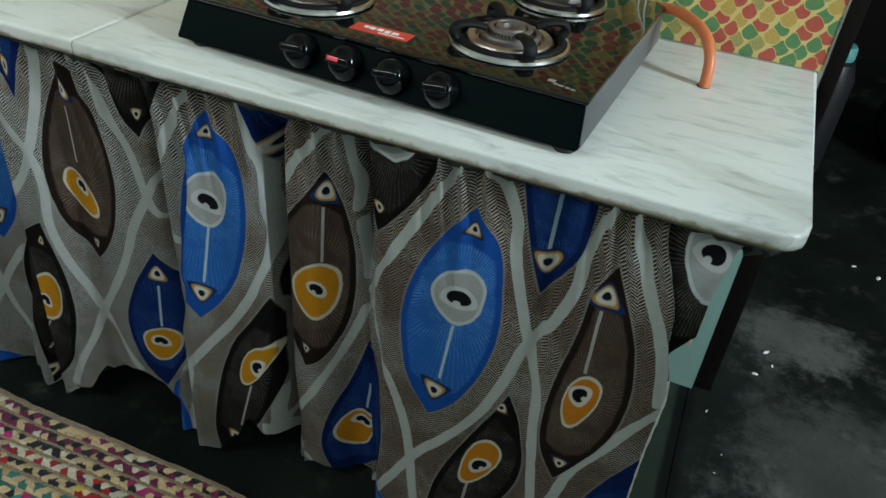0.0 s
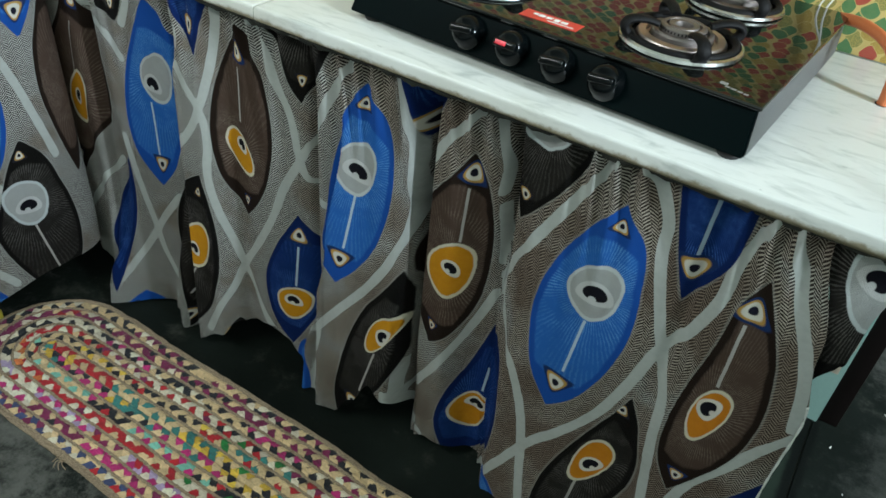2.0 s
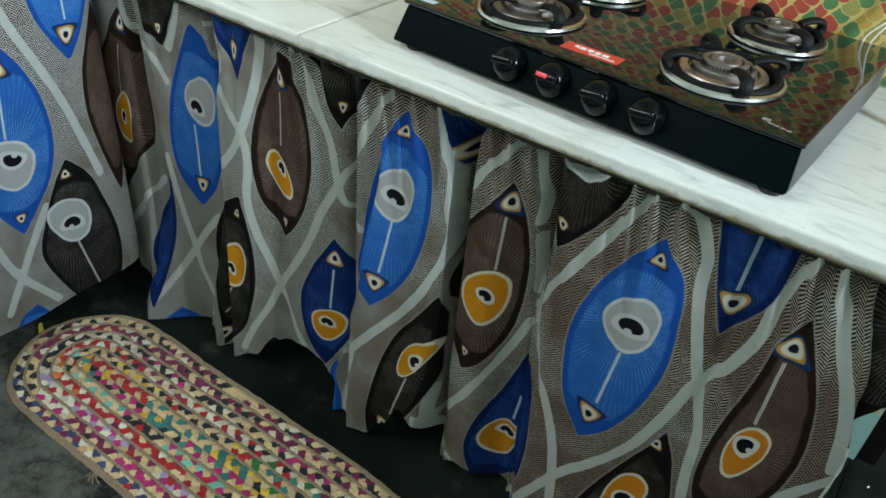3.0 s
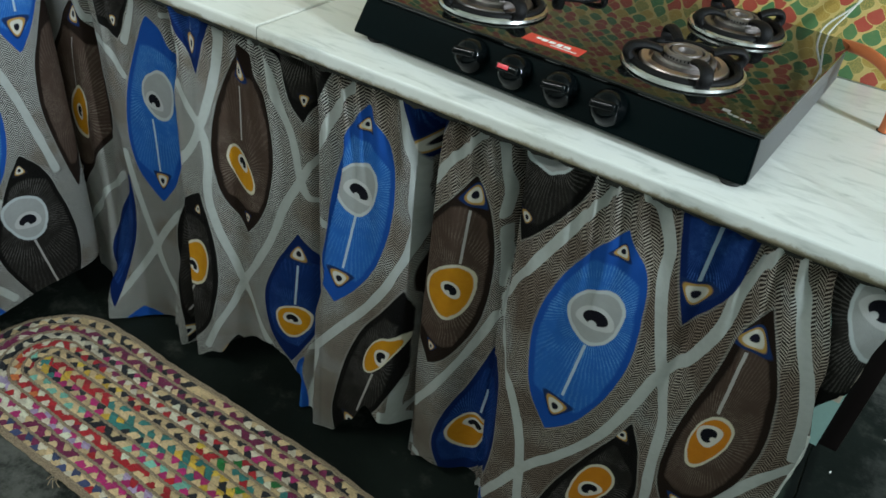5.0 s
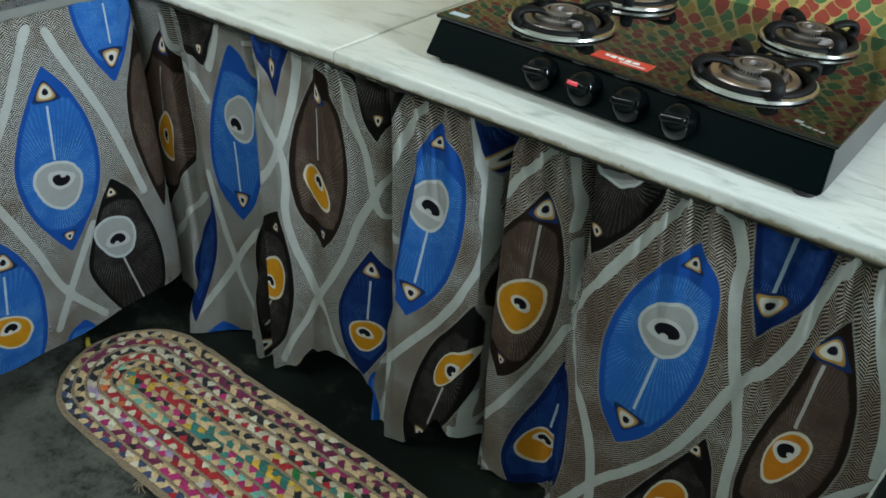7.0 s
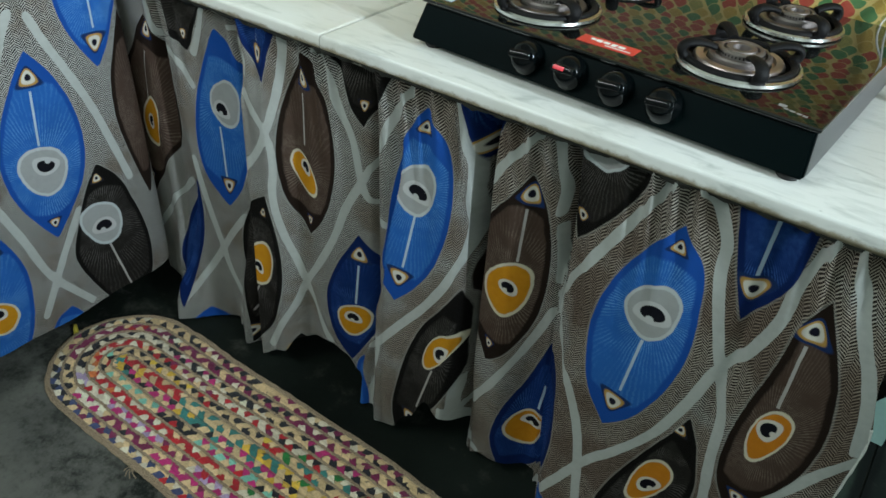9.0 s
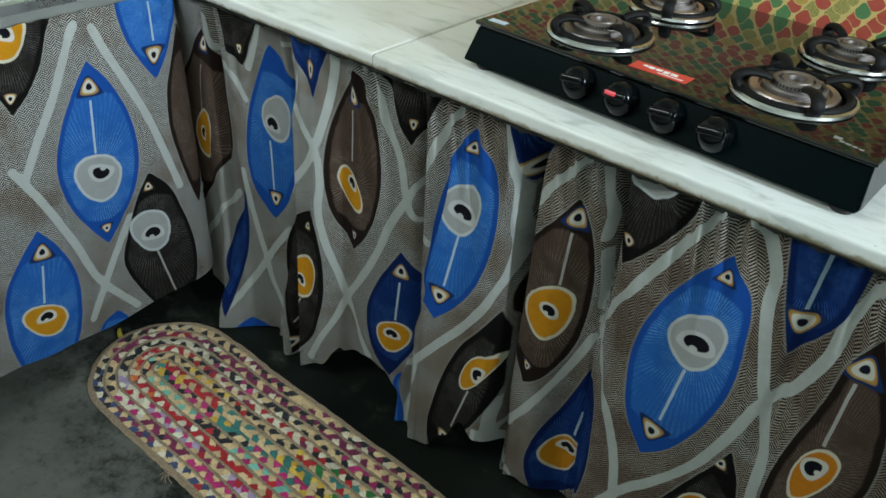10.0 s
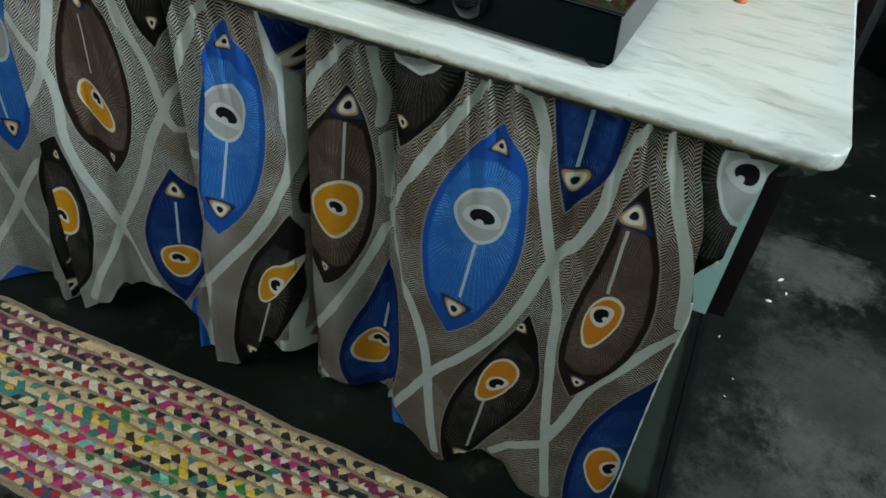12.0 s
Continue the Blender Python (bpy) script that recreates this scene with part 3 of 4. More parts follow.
fish(front, "navy", "orange", (-1.016, 0.469), (-1.043, 0.103), (-0.047, -0.070, -0.074, -0.051, -0.022), (0.022, 0.050, 0.079, 0.080, 0.045), eye_at=(-1.035, 0.231, 0.041, 0.000, 0.012, 0.048), pupil=(-1.036, 0.239, -2), mark=(-1.015, 0.419), stem=(-1.018, 0.389, -1.028, 0.279), slim=0.9)
fish(front, "black", "orange", (-1.241, 0.485), (-1.342, 0.005), (-0.019, -0.060, -0.095, -0.096, -0.053), (0.032, 0.069, 0.076, 0.060, 0.032), eye_at=(-1.272, 0.296, 0.042, 0.020, -0.001, 0.059), pupil=(-1.278, 0.285, -32), mark=(-1.343, 0.042), dot=(-1.251, 0.439), stem=(-1.279, 0.230, -1.342, 0.102), slim=0.65)
fish(front, "navy", "none", (-1.490, 0.418), (-1.546, 0.031), (-0.030, -0.060, -0.060, -0.045, -0.020), (0.002, 0.007, 0.018, 0.019, 0.011))
fish(front, "blue", "none", (-1.494, 0.042), (-1.527, -0.279), (-0.009, -0.021, -0.036, -0.043, -0.026), (0.014, 0.033, 0.055, 0.084, 0.064), mark=(-1.509, -0.010), slim=0.7)
fish(front, "black", "none", (-1.192, 0.110), (-1.198, -0.143), (-0.011, -0.028, -0.039, -0.033, -0.017), (0.012, 0.032, 0.047, 0.040, 0.019), mark=(-1.205, 0.064), slim=0.7)
fish(front, "blue", "none", (-1.012, 0.135), (-0.985, -0.040), (-0.020, -0.030, -0.030, -0.030, -0.020), (0.006, 0.010, 0.012, 0.010, 0.006))
fish(front, "blue", "none", (-0.535, 0.100), (-0.470, 0.000), (-0.020, -0.030, -0.030, -0.030, -0.020), (0.012, 0.018, 0.020, 0.018, 0.012))
band(front, (-1.574, 0.808), (-1.565, 0.735), (-1.491, 0.701), (-1.456, 0.658))
band(front, (-1.382, 0.852), (-1.415, 0.792), (-1.439, 0.733))
band(front, (-1.489, 0.471), (-1.471, 0.371), (-1.446, 0.258), (-1.427, 0.170), (-1.380, 0.088))
band(front, (-1.371, 0.349), (-1.446, 0.232), (-1.548, 0.057))
band(front, (-1.544, 0.381), (-1.597, 0.317), (-1.719, 0.172))
band(front, (-1.277, 0.705), (-1.257, 0.669), (-1.227, 0.631), (-1.215, 0.570), (-1.220, 0.490), (-1.209, 0.413), (-1.190, 0.329), (-1.175, 0.265), (-1.145, 0.209), (-1.103, 0.133))
band(front, (-1.182, 0.836), (-1.182, 0.798), (-1.196, 0.732), (-1.227, 0.631), (-1.265, 0.566), (-1.354, 0.467))
band(front, (-1.326, 0.812), (-1.274, 0.786), (-1.274, 0.746))
band(front, (-1.094, 0.844), (-1.064, 0.806), (-1.050, 0.744), (-1.020, 0.685), (-1.005, 0.599), (-0.987, 0.559), (-0.933, 0.539))
band(front, (-0.860, 0.857), (-0.903, 0.786), (-0.941, 0.710), (-1.005, 0.593), (-1.040, 0.526), (-1.069, 0.449), (-1.123, 0.347), (-1.175, 0.265), (-1.202, 0.183), (-1.257, 0.060))
band(front, (-0.794, 0.863), (-0.774, 0.836), (-0.764, 0.789), (-0.754, 0.738), (-0.755, 0.659), (-0.753, 0.598), (-0.768, 0.513), (-0.820, 0.413), (-0.888, 0.318), (-0.986, 0.180))
band(front, (-0.990, 0.294), (-0.936, 0.238), (-0.986, 0.027), (-0.932, 0.010))
band(front, (-0.645, 0.828), (-0.665, 0.798), (-0.695, 0.762), (-0.740, 0.684))
band(front, (-0.613, 0.824), (-0.605, 0.782), (-0.597, 0.742), (-0.598, 0.696))
band(front, (-0.595, 0.673), (-0.591, 0.600), (-0.589, 0.549))
band(front, (-0.422, 0.852), (-0.435, 0.828), (-0.471, 0.760), (-0.500, 0.705), (-0.546, 0.617), (-0.584, 0.523))
band(front, (-0.583, 0.519), (-0.554, 0.455), (-0.517, 0.415), (-0.483, 0.338), (-0.465, 0.258), (-0.449, 0.138), (-0.429, 0.033))
band(front, (-0.589, 0.486), (-0.622, 0.398), (-0.662, 0.305), (-0.759, 0.126), (-0.770, 0.155))
band(front, (-0.758, 0.228), (-0.759, 0.117), (-0.731, 0.051), (-0.699, 0.046))
band(front, (-0.387, 0.855), (-0.367, 0.831), (-0.342, 0.781), (-0.337, 0.730), (-0.322, 0.667), (-0.303, 0.601), (-0.282, 0.536), (-0.267, 0.481), (-0.261, 0.408), (-0.247, 0.304), (-0.230, 0.192), (-0.201, 0.041))
band(front, (-0.215, 0.850), (-0.230, 0.808), (-0.241, 0.760), (-0.245, 0.699), (-0.267, 0.629), (-0.298, 0.569), (-0.320, 0.489), (-0.353, 0.400), (-0.400, 0.329), (-0.463, 0.236), (-0.575, 0.006))
band(front, (-0.192, 0.853), (-0.173, 0.794), (-0.143, 0.717), (-0.123, 0.675), (-0.105, 0.614), (-0.094, 0.545))
band(front, (-0.088, 0.529), (-0.120, 0.486), (-0.155, 0.418), (-0.187, 0.359), (-0.207, 0.272), (-0.229, 0.196))
band(front, (-0.228, 0.184), (-0.282, 0.130), (-0.320, 0.085))
band(front, (-0.0815, 0.010), (-0.0850, 0.30), (-0.0850, 0.43), (-0.0810, 0.545))
HEM = ((-1.66, 0.03), (-1.60, 0.03), (-1.565, 0.045), (-1.552, 0.006), (-1.48, 0.010), (-1.422, 0.022), (-1.395, 0.035), (-1.365, 0.055), (-1.348, 0.005), (-1.30, 0.012), (-1.222, 0.054), (-1.197, 0.093), (-1.106, 0.128),
       (-1.058, 0.113), (-1.025, 0.075), (-1.000, 0.008), (-0.897, 0.019), (-0.858, 0.072), (-0.806, 0.155), (-0.770, 0.130), (-0.748, 0.075), (-0.736, 0.010), (-0.670, 0.062), (-0.621, 0.035), (-0.580, 0.042),
       (-0.570, 0.020), (-0.491, 0.067), (-0.418, 0.004), (-0.380, 0.050), (-0.341, 0.078), (-0.306, 0.065), (-0.241, 0.017), (-0.163, 0.030), (-0.08, 0.02))
FRONT_TOP = SLAB_TOP - 0.027


def right_end(z):
    return knots(((0.0, -0.086), (0.42, -0.090), (0.557, -0.086), (0.686, -0.110), (0.852, -0.152)), z)


def front_spot(s, t):
    x0 = -1.72
    z = 0.0
    for _ in range(2):
        x = x0 + s * (right_end(z) - x0)
        low = max(0.004, knots(HEM, x))
        z = low + t * (FRONT_TOP - low)
    return (x, front_depth(x, z), z), (x, z)


front_curtain = thing("counter_curtain", "gathered grey linen curtain printed with blue and brown fish", "curtain", (0, 0, 0), "curtains under the counter")
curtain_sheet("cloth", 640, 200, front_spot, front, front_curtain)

# pale selvedge down the cloth's free edge
edge = [(right_end(z) - 0.001, front_depth(right_end(z), z) - 0.0015, z) for z in [0.03 + 0.012 * k for k in range(48)]]
part("selvedge", sweep(edge, lambda t: 0.0017 + 0.0006 * math.sin(90 * t), 6), plain("pale_selvedge", (0.52, 0.54, 0.52), 0.9), front_curtain, "frayed pale selvedge")

flap_print = Print()
fish(flap_print, "black", "grey", (-0.085, 0.960), (-0.106, 0.620), (-0.06, -0.08, -0.09, -0.09, -0.07), (0.06, 0.08, 0.09, 0.09, 0.07), eye_at=(-0.084, 0.798, 0.037, 0.004, -0.014, 0.068), pupil=(-0.090, 0.808, -28), slim=0.85)


def flap_spot(s, t):
    z0 = 0.630 + 0.035 * s
    z = z0 + t * (0.846 - z0)
    left, right = knots(((0.63, -0.106), (0.66, -0.108), (0.75, -0.128), (0.85, -0.166)), z), knots(((0.63, -0.092), (0.67, -0.076), (0.74, -0.076), (0.80, -0.068), (0.846, -0.056)), z)
    x = left + s * (right - left)
    return (x, 0.024 + 0.014 * s - 0.006 * math.sin(math.pi * s) + 0.004 * math.sin(40 * z), z), (x, z)


curtain_sheet("cloth_end", 30, 50, flap_spot, flap_print, front_curtain, "folded-back cloth end with a pale grey eye")

side = Print()
fish(side, "blue", "grey", (-0.210, 0.752), (-0.246, 0.322), (-0.039, -0.078, -0.090, -0.068, -0.032), (0.038, 0.080, 0.093, 0.079, 0.044), eye_at=(-0.235, 0.493, 0.050, -0.021, 0.013, 0.054), pupil=(-0.229, 0.501, 156), mark=(-0.215, 0.697), dot=(-0.243, 0.364), stem=(-0.218, 0.669, -0.231, 0.549))
fish(side, "black", "grey", (-0.123, 0.464), (-0.138, 0.043), (-0.029, -0.066, -0.091, -0.066, -0.034), (0.075, 0.097, 0.094, 0.073, 0.046), eye_at=(-0.141, 0.312, 0.049, -0.015, 0.003, 0.057), pupil=(-0.139, 0.305, -12), dot=(-0.130, 0.428), stem=(-0.136, 0.250, -0.108, 0.108))
fish(side, "blue", "orange", (-0.388, 0.429), (-0.468, 0.007), (-0.029, -0.064, -0.080, -0.075, -0.037), (0.048, 0.083, 0.092, 0.082, 0.045), eye_at=(-0.423, 0.207, 0.047, -0.026, 0.009, 0.040), pupil=(-0.420, 0.216, -12), mark=(-0.391, 0.375), stem=(-0.398, 0.343, -0.417, 0.250))
fish(side, "blue", "grey", (-0.026, 0.982), (-0.066, 0.669), (-0.032, -0.066, -0.085, -0.084, -0.039), (0.023, 0.047, 0.073, 0.082, 0.037), mark=(-0.062, 0.724), stem=(-0.054, 0.836, -0.057, 0.753))
fish(side, "brown", "none", (0.015, 0.774), (-0.002, 0.321), (-0.020, -0.042, -0.059, -0.054, -0.026), (0.023, 0.043, 0.057, 0.059, 0.031))
fish(side, "blue", "none", (-0.260, 0.134), (-0.321, -0.032), (-0.011, -0.028, -0.040, -0.042, -0.028), (0.018, 0.044, 0.058, 0.053, 0.029))
band(side, (-0.221, 0.825), (-0.255, 0.762), (-0.291, 0.693), (-0.341, 0.615), (-0.383, 0.544))
band(side, (-0.185, 0.811), (-0.168, 0.761), (-0.137, 0.687), (-0.108, 0.613), (-0.088, 0.546), (-0.051, 0.399))
band(side, (-0.402, 0.571), (-0.361, 0.481), (-0.320, 0.361), (-0.285, 0.239), (-0.210, 0.121))
band(side, (-0.186, 0.369), (-0.238, 0.286), (-0.274, 0.225), (-0.322, 0.144))
fish(side, "black", "orange", (-0.312, 0.961), (-0.372, 0.681), (-0.023, -0.054, -0.071, -0.077, -0.053), (0.026, 0.051, 0.064, 0.075, 0.054), eye_at=(-0.350, 0.837, 0.041, -0.010, 0.013, 0.049), pupil=(-0.351, 0.841, -24), dot=(-0.367, 0.716))


def side_spot(s, t):
    y = -1.25 + s * (1.25 + 0.035)
    low = knots(((-1.25, 0.15), (-0.53, 0.128), (-0.41, 0.108), (-0.27, 0.096), (-0.115, 0.113), (0.03, 0.115)), y)
    z = low + t * (0.847 - low)
    sag = (0.84 - z) / 0.74
    deep = 0.010 * sag * math.sin(9 * y + 0.8) + 0.004 * math.exp(-(0.842 - z) / 0.06) * math.sin(120 * y + 2 * math.sin(23 * y)) - 0.05 * math.exp(-abs(y - 0.035) / 0.03)
    return (CORNER + deep, y, z), (y, z)


side_curtain = thing("sink_curtain", "flat-hung grey linen curtain with blue fish print under the sink", "curtain", (0, 0, 0), "curtains under the counter")
curtain_sheet("cloth", 200, 130, side_spot, side, side_curtain)

# ---- counter ----


def slab(name, x0, x1, y0, y1, z0, z1, round_corner, parent):
    """A stone slab with an eased edge; its front right corner is rounded when asked."""
    bm = bmesh.new()
    pts = [(x0, y0)]
    if round_corner:
        r = round_corner
        pts += [(x1 - r + r * math.sin(a), y0 + r - r * math.cos(a)) for a in [radians(15 * k) for k in range(7)]]
    else:
        pts.append((x1, y0))
    pts += [(x1, y1), (x0, y1)]
    low = [bm.verts.new((x, y, z0)) for x, y in pts]
    high = [bm.verts.new((x, y, z1)) for x, y in pts]
    n = len(pts)
    bm.faces.new(low[::-1])
    bm.faces.new(high)
    for k in range(n):
        bm.faces.new((low[k], low[(k + 1) % n], high[(k + 1) % n], high[k]))
    edges = [e for e in bm.edges if abs(e.verts[0].co.z - e.verts[1].co.z) < 1e-6]
    bmesh.ops.bevel(bm, geom=edges, offset=0.0065, segments=5, profile=0.5, affect="EDGES")
    return part(name, bm, MARBLE, parent)


counter = thing("counter", "white streaked marble counter in two slabs on a mortar bed", "counter")
counter["kind"] = "structure"
slab("marble_slab", -2.45, -1.0558, 0.0, 0.549, SLAB_TOP - 0.026, SLAB_TOP, 0, counter)
slab("marble_slab", -1.0542, 0.0, 0.0, 0.549, SLAB_TOP - 0.026, SLAB_TOP, 0.032, counter)


def mortar_bed():
    """The rough bed under the slabs, with drips along its front."""
    bm = bmesh.new()
    cols = 300
    x0, x1 = -2.45, -0.055
    rows = []
    for k in range(cols + 1):
        x = x0 + (x1 - x0) * k / cols
        j = noise.noise((x * 30, 0, 0)) * 0.005 + noise.noise((x * 120, 3, 0)) * 0.0035
        d = noise.noise((x * 22, 9, 0)) * 0.006 + noise.noise((x * 90, 5, 0)) * 0.004
        rows.append([bm.verts.new(p) for p in ((x, 0.008 + j, SLAB_TOP - 0.0255), (x, 0.005 + j, SLAB_TOP - 0.028), (x, 0.010 + j, SLAB_TOP - 0.035 + d), (x, 0.035, SLAB_TOP - 0.043), (x, 0.54, SLAB_TOP - 0.043))])
    for a, b in zip(rows, rows[1:]):
        for i in range(4):
            bm.faces.new((a[i], a[i + 1], b[i + 1], b[i]))
    bmesh.ops.recalc_face_normals(bm, faces=bm.faces)
    return part("mortar_bed", bm, MORTAR, counter, "grimy grey-brown mortar under the slab edge")


mortar_bed()
bm = bmesh.new()
bmesh.ops.create_icosphere(bm, subdivisions=4, radius=1, matrix=pose(-0.040, 0.080, 0.826) @ Matrix.Diagonal((0.036, 0.028, 0.026, 1)))
for v in bm.verts:
    v.co += Vector((1, 1, 1)) * (noise.noise(v.co * 60) * 0.007 + noise.noise(v.co * 190) * 0.003)
    v.co.z = min(v.co.z, SLAB_TOP - 0.021)
part("mortar_lump", bm, plain("teal_splashed_mortar", (0.030, 0.048, 0.042), 0.9, spread=0.8, scale=90, relief=0.003), counter, "lump of mortar splashed with teal paint")

bm = sweep(glide([(-1.64, 0.016, SLAB_TOP - 0.032), (-1.2, 0.014, SLAB_TOP - 0.034), (-0.6, 0.014, SLAB_TOP - 0.034), (-0.12, 0.014, SLAB_TOP - 0.033)], 12), 0.0016, 6)
part("curtain_string", bm, plain("grey_string", (0.20, 0.19, 0.16), 0.9), front_curtain)
bm = bmesh.new()
bmesh.ops.create_icosphere(bm, subdivisions=3, radius=0.006, matrix=pose(-0.117, 0.022, 0.846) @ Matrix.Diagonal((0.8, 0.8, 1.3, 1)))
for v in bm.verts:
    v.co += Vector((1, 0.5, 1)) * noise.noise(v.co * 300) * 0.002
part("string_knot", bm, plain("white_thread", (0.6, 0.6, 0.56), 0.9), front_curtain, "small white thread knot")
bm = box(-0.094, -0.079, 0.036, 0.048, 0.652, 0.664, 0.001)
sweep([(-0.0805, 0.042, 0.660), (-0.0765, 0.042, 0.70), (-0.0785, 0.042, 0.745)], 0.0022, 6, bm)
part("hanging_batten", bm, plain("pale_wood", (0.50, 0.43, 0.36), 0.7), front_curtain, "small bare wood batten in the cloth end")


def wallpaper_material():
    """Rows of red, green and golden drops on straw yellow."""
    n = Nodes("drop_wallpaper")
    x, y, z = n.split(n.place())
    p = n.add("ShaderNodeCombineXYZ")
    n.put(x, p.inputs[0])
    n.put(z, p.inputs[1])
    flat = p.outputs[0]
    wob = n.math("SUBTRACT", n.noise(40, 3, 0.6, flat), 0.5)
    # overlapping rows of figs with their points up
    base = n.mix(n.noise(70, 4, 0.6, flat), (0.44, 0.32, 0.10), (0.56, 0.43, 0.17))
    sway = n.math("SUBTRACT", n.noise(14, 2, 0.5, flat), 0.5)
    for layer, (ox, oz) in enumerate(((0.0, 0.0), (0.37, 0.5))):
        cw, ch = 0.034, 0.033
        up = n.math("ADD", n.math("ADD", n.math("DIVIDE", z, ch), oz), n.math("MULTIPLY", wob, 0.12))
        row = n.math("FLOOR", up)
        cx = n.math("ADD", n.math("ADD", n.math("DIVIDE", x, cw), n.math("MULTIPLY", n.math("SINE", n.math("MULTIPLY", row, 5.3)), 0.4)), n.math("ADD", ox, n.math("MULTIPLY", sway, 0.7)))
        col_i = n.math("FLOOR", cx)
        seed = n.add("ShaderNodeCombineXYZ")
        n.put(col_i, seed.inputs[0])
        n.put(row, seed.inputs[1])
        n.put(layer * 3.7, seed.inputs[2])
        white = n.add("ShaderNodeTexWhiteNoise", noise_dimensions="3D")
        n.put(seed.outputs[0], white.inputs["Vector"])
        pick = white.outputs["Value"]
        fx = n.math("ADD", n.math("SUBTRACT", n.math("FRACT", cx), 0.5), n.math("MULTIPLY", n.math("SUBTRACT", pick, 0.5), 0.14))
        fz = n.math("SUBTRACT", n.math("FRACT", up), 0.44)
        lean = n.math("MULTIPLY", fx, n.math("ADD", 1.0, n.math("MULTIPLY", n.math("MAXIMUM", fz, 0.0), 2.2)))
        r = n.math("ADD", n.math("SQRT", n.math("ADD", n.math("POWER", lean, 2.0), n.math("POWER", n.math("MULTIPLY", fz, 0.95), 2.0))), n.math("MULTIPLY", wob, 0.06))
        tint = n.mix(n.math("GREATER_THAN", pick, 0.38), (0.34, 0.034, 0.030), (0.030, 0.16, 0.060))
        tint = n.mix(n.math("GREATER_THAN", pick, 0.62), tint, (0.34, 0.22, 0.035))
        tint = n.mix(n.math("GREATER_THAN", pick, 0.84), tint, (0.17, 0.19, 0.050))
        lace = n.noise(420, 3, 0.7, flat)
        gold = n.math("GREATER_THAN", pick, 0.62)
        tint = n.mix(n.math("MULTIPLY", n.math("MULTIPLY", gold, n.step(0.46, 0.58, lace)), 0.6), tint, (0.48, 0.36, 0.10))
        tint = n.mix(n.math("MULTIPLY", n.noise(90, 3, 0.6, flat), 0.25), tint, (0.40, 0.28, 0.12))
        base = n.mix(n.step(0.435, 0.415, r), base, (0.52, 0.41, 0.15))
        base = n.mix(n.step(0.40, 0.375, r), base, tint)
    n.bump(n.noise(300, 3, 0.6, flat), 0.0003)
    return n.done(base, 0.42)


structure("wallpaper", box(-1.62, 0.004, 0.5495, 0.5518, SLAB_TOP + 0.001, 1.75), wallpaper_material(), "glossy wall paper printed with red, green and gold drops", "wallpaper")
structure("door_frame", box(0.0085, 0.052, 0.69, 0.80, 0, 2.1, 0.004), DARK_WOOD_AND_SHADE, "dark brown wooden door frame beside the counter", "door frame", True)
structure("wall_end_casing", box(0.0085, 0.034, 0.546, 0.69, 0.80, 2.1, 0.003), DARK_WOOD_AND_SHADE, "dark brown casing on the wall's end", "door frame", True)
structure("door_lintel", box(0.075, 0.95, 0.66, 0.76, 2.05, 2.15), DARK_WOOD_AND_SHADE, "dark brown lintel over the passage opening", "door frame")

# ---- sink unit ----
STONE = plain("grey_stone_ledge", (0.17, 0.18, 0.165), 0.7, spread=0.4, scale=60, relief=0.001)
structure("sink_ledge", box(-2.45, CORNER - 0.018, -1.40, -0.002, 0.800, 0.862, 0.004), STONE, "rough grey stone ledge under the sink", "ledge", True)
sink = thing("kitchen_sink", "brushed steel sink with a rolled rim on a stone ledge", "sink", (0, 0, 0.8625))


def sink_pan():
    bm = bmesh.new()
    loops = []
    for inset, z in ((0.0, 0.0), (0.0, 0.018), (0.006, 0.022), (0.014, 0.020), (0.020, 0.012), (0.075, 0.010), (0.085, 0.002), (0.10, -0.15)):
        x0, x1, y0, y1 = -2.25 + inset, CORNER - 0.012 - inset, -1.30 + inset, -0.035 - inset
        r = 0.03
        ring = []
        for cx, cy, a0 in ((x1 - r, y1 - r, 0), (x0 + r, y1 - r, 90), (x0 + r, y0 + r, 180), (x1 - r, y0 + r, 270)):
            for k in range(6):
                a = radians(a0 + 18 * k)
                ring.append(bm.verts.new((cx + r * math.cos(a), cy + r * math.sin(a), z)))
        loops.append(ring)
    for a, b in zip(loops, loops[1:]):
        for k in range(len(a)):
            bm.faces.new((a[k], a[(k + 1) % len(a)], b[(k + 1) % len(a)], b[k]))
    bm.faces.new(loops[-1])
    bmesh.ops.recalc_face_normals(bm, faces=bm.faces)
    return part("sink_pan", bm, STEEL, sink)


sink_pan()
bm = lathe([(0.0, 0.0), (0.030, 0.0), (0.034, 0.004), (0.030, 0.006), (0.012, 0.003), (0.0, 0.003)], 24, (-1.94, -0.66, -0.1495))
part("drain", bm, STEEL, sink, "round steel drain")

# ---- gas stove ----
# the stove stands a little askew; its own origin is the glass plate's front right corner
GX0, GX1, GY0, GY1, GZ = -0.634, 0.0, 0.0, 0.450, 0.952


def glass_material():
    n = Nodes("black_tempered_glass")
    smear = n.noise(9, 4, 0.6)
    base = n.mix(n.noise(180, 3), (0.002, 0.003, 0.003), (0.005, 0.006, 0.005))
    return n.done(base, n.math("ADD", 0.012, n.math("MULTIPLY", n.step(0.55, 0.85, smear), 0.04)), 0.0, IOR=1.50, Specular_IOR_Level=0.7)


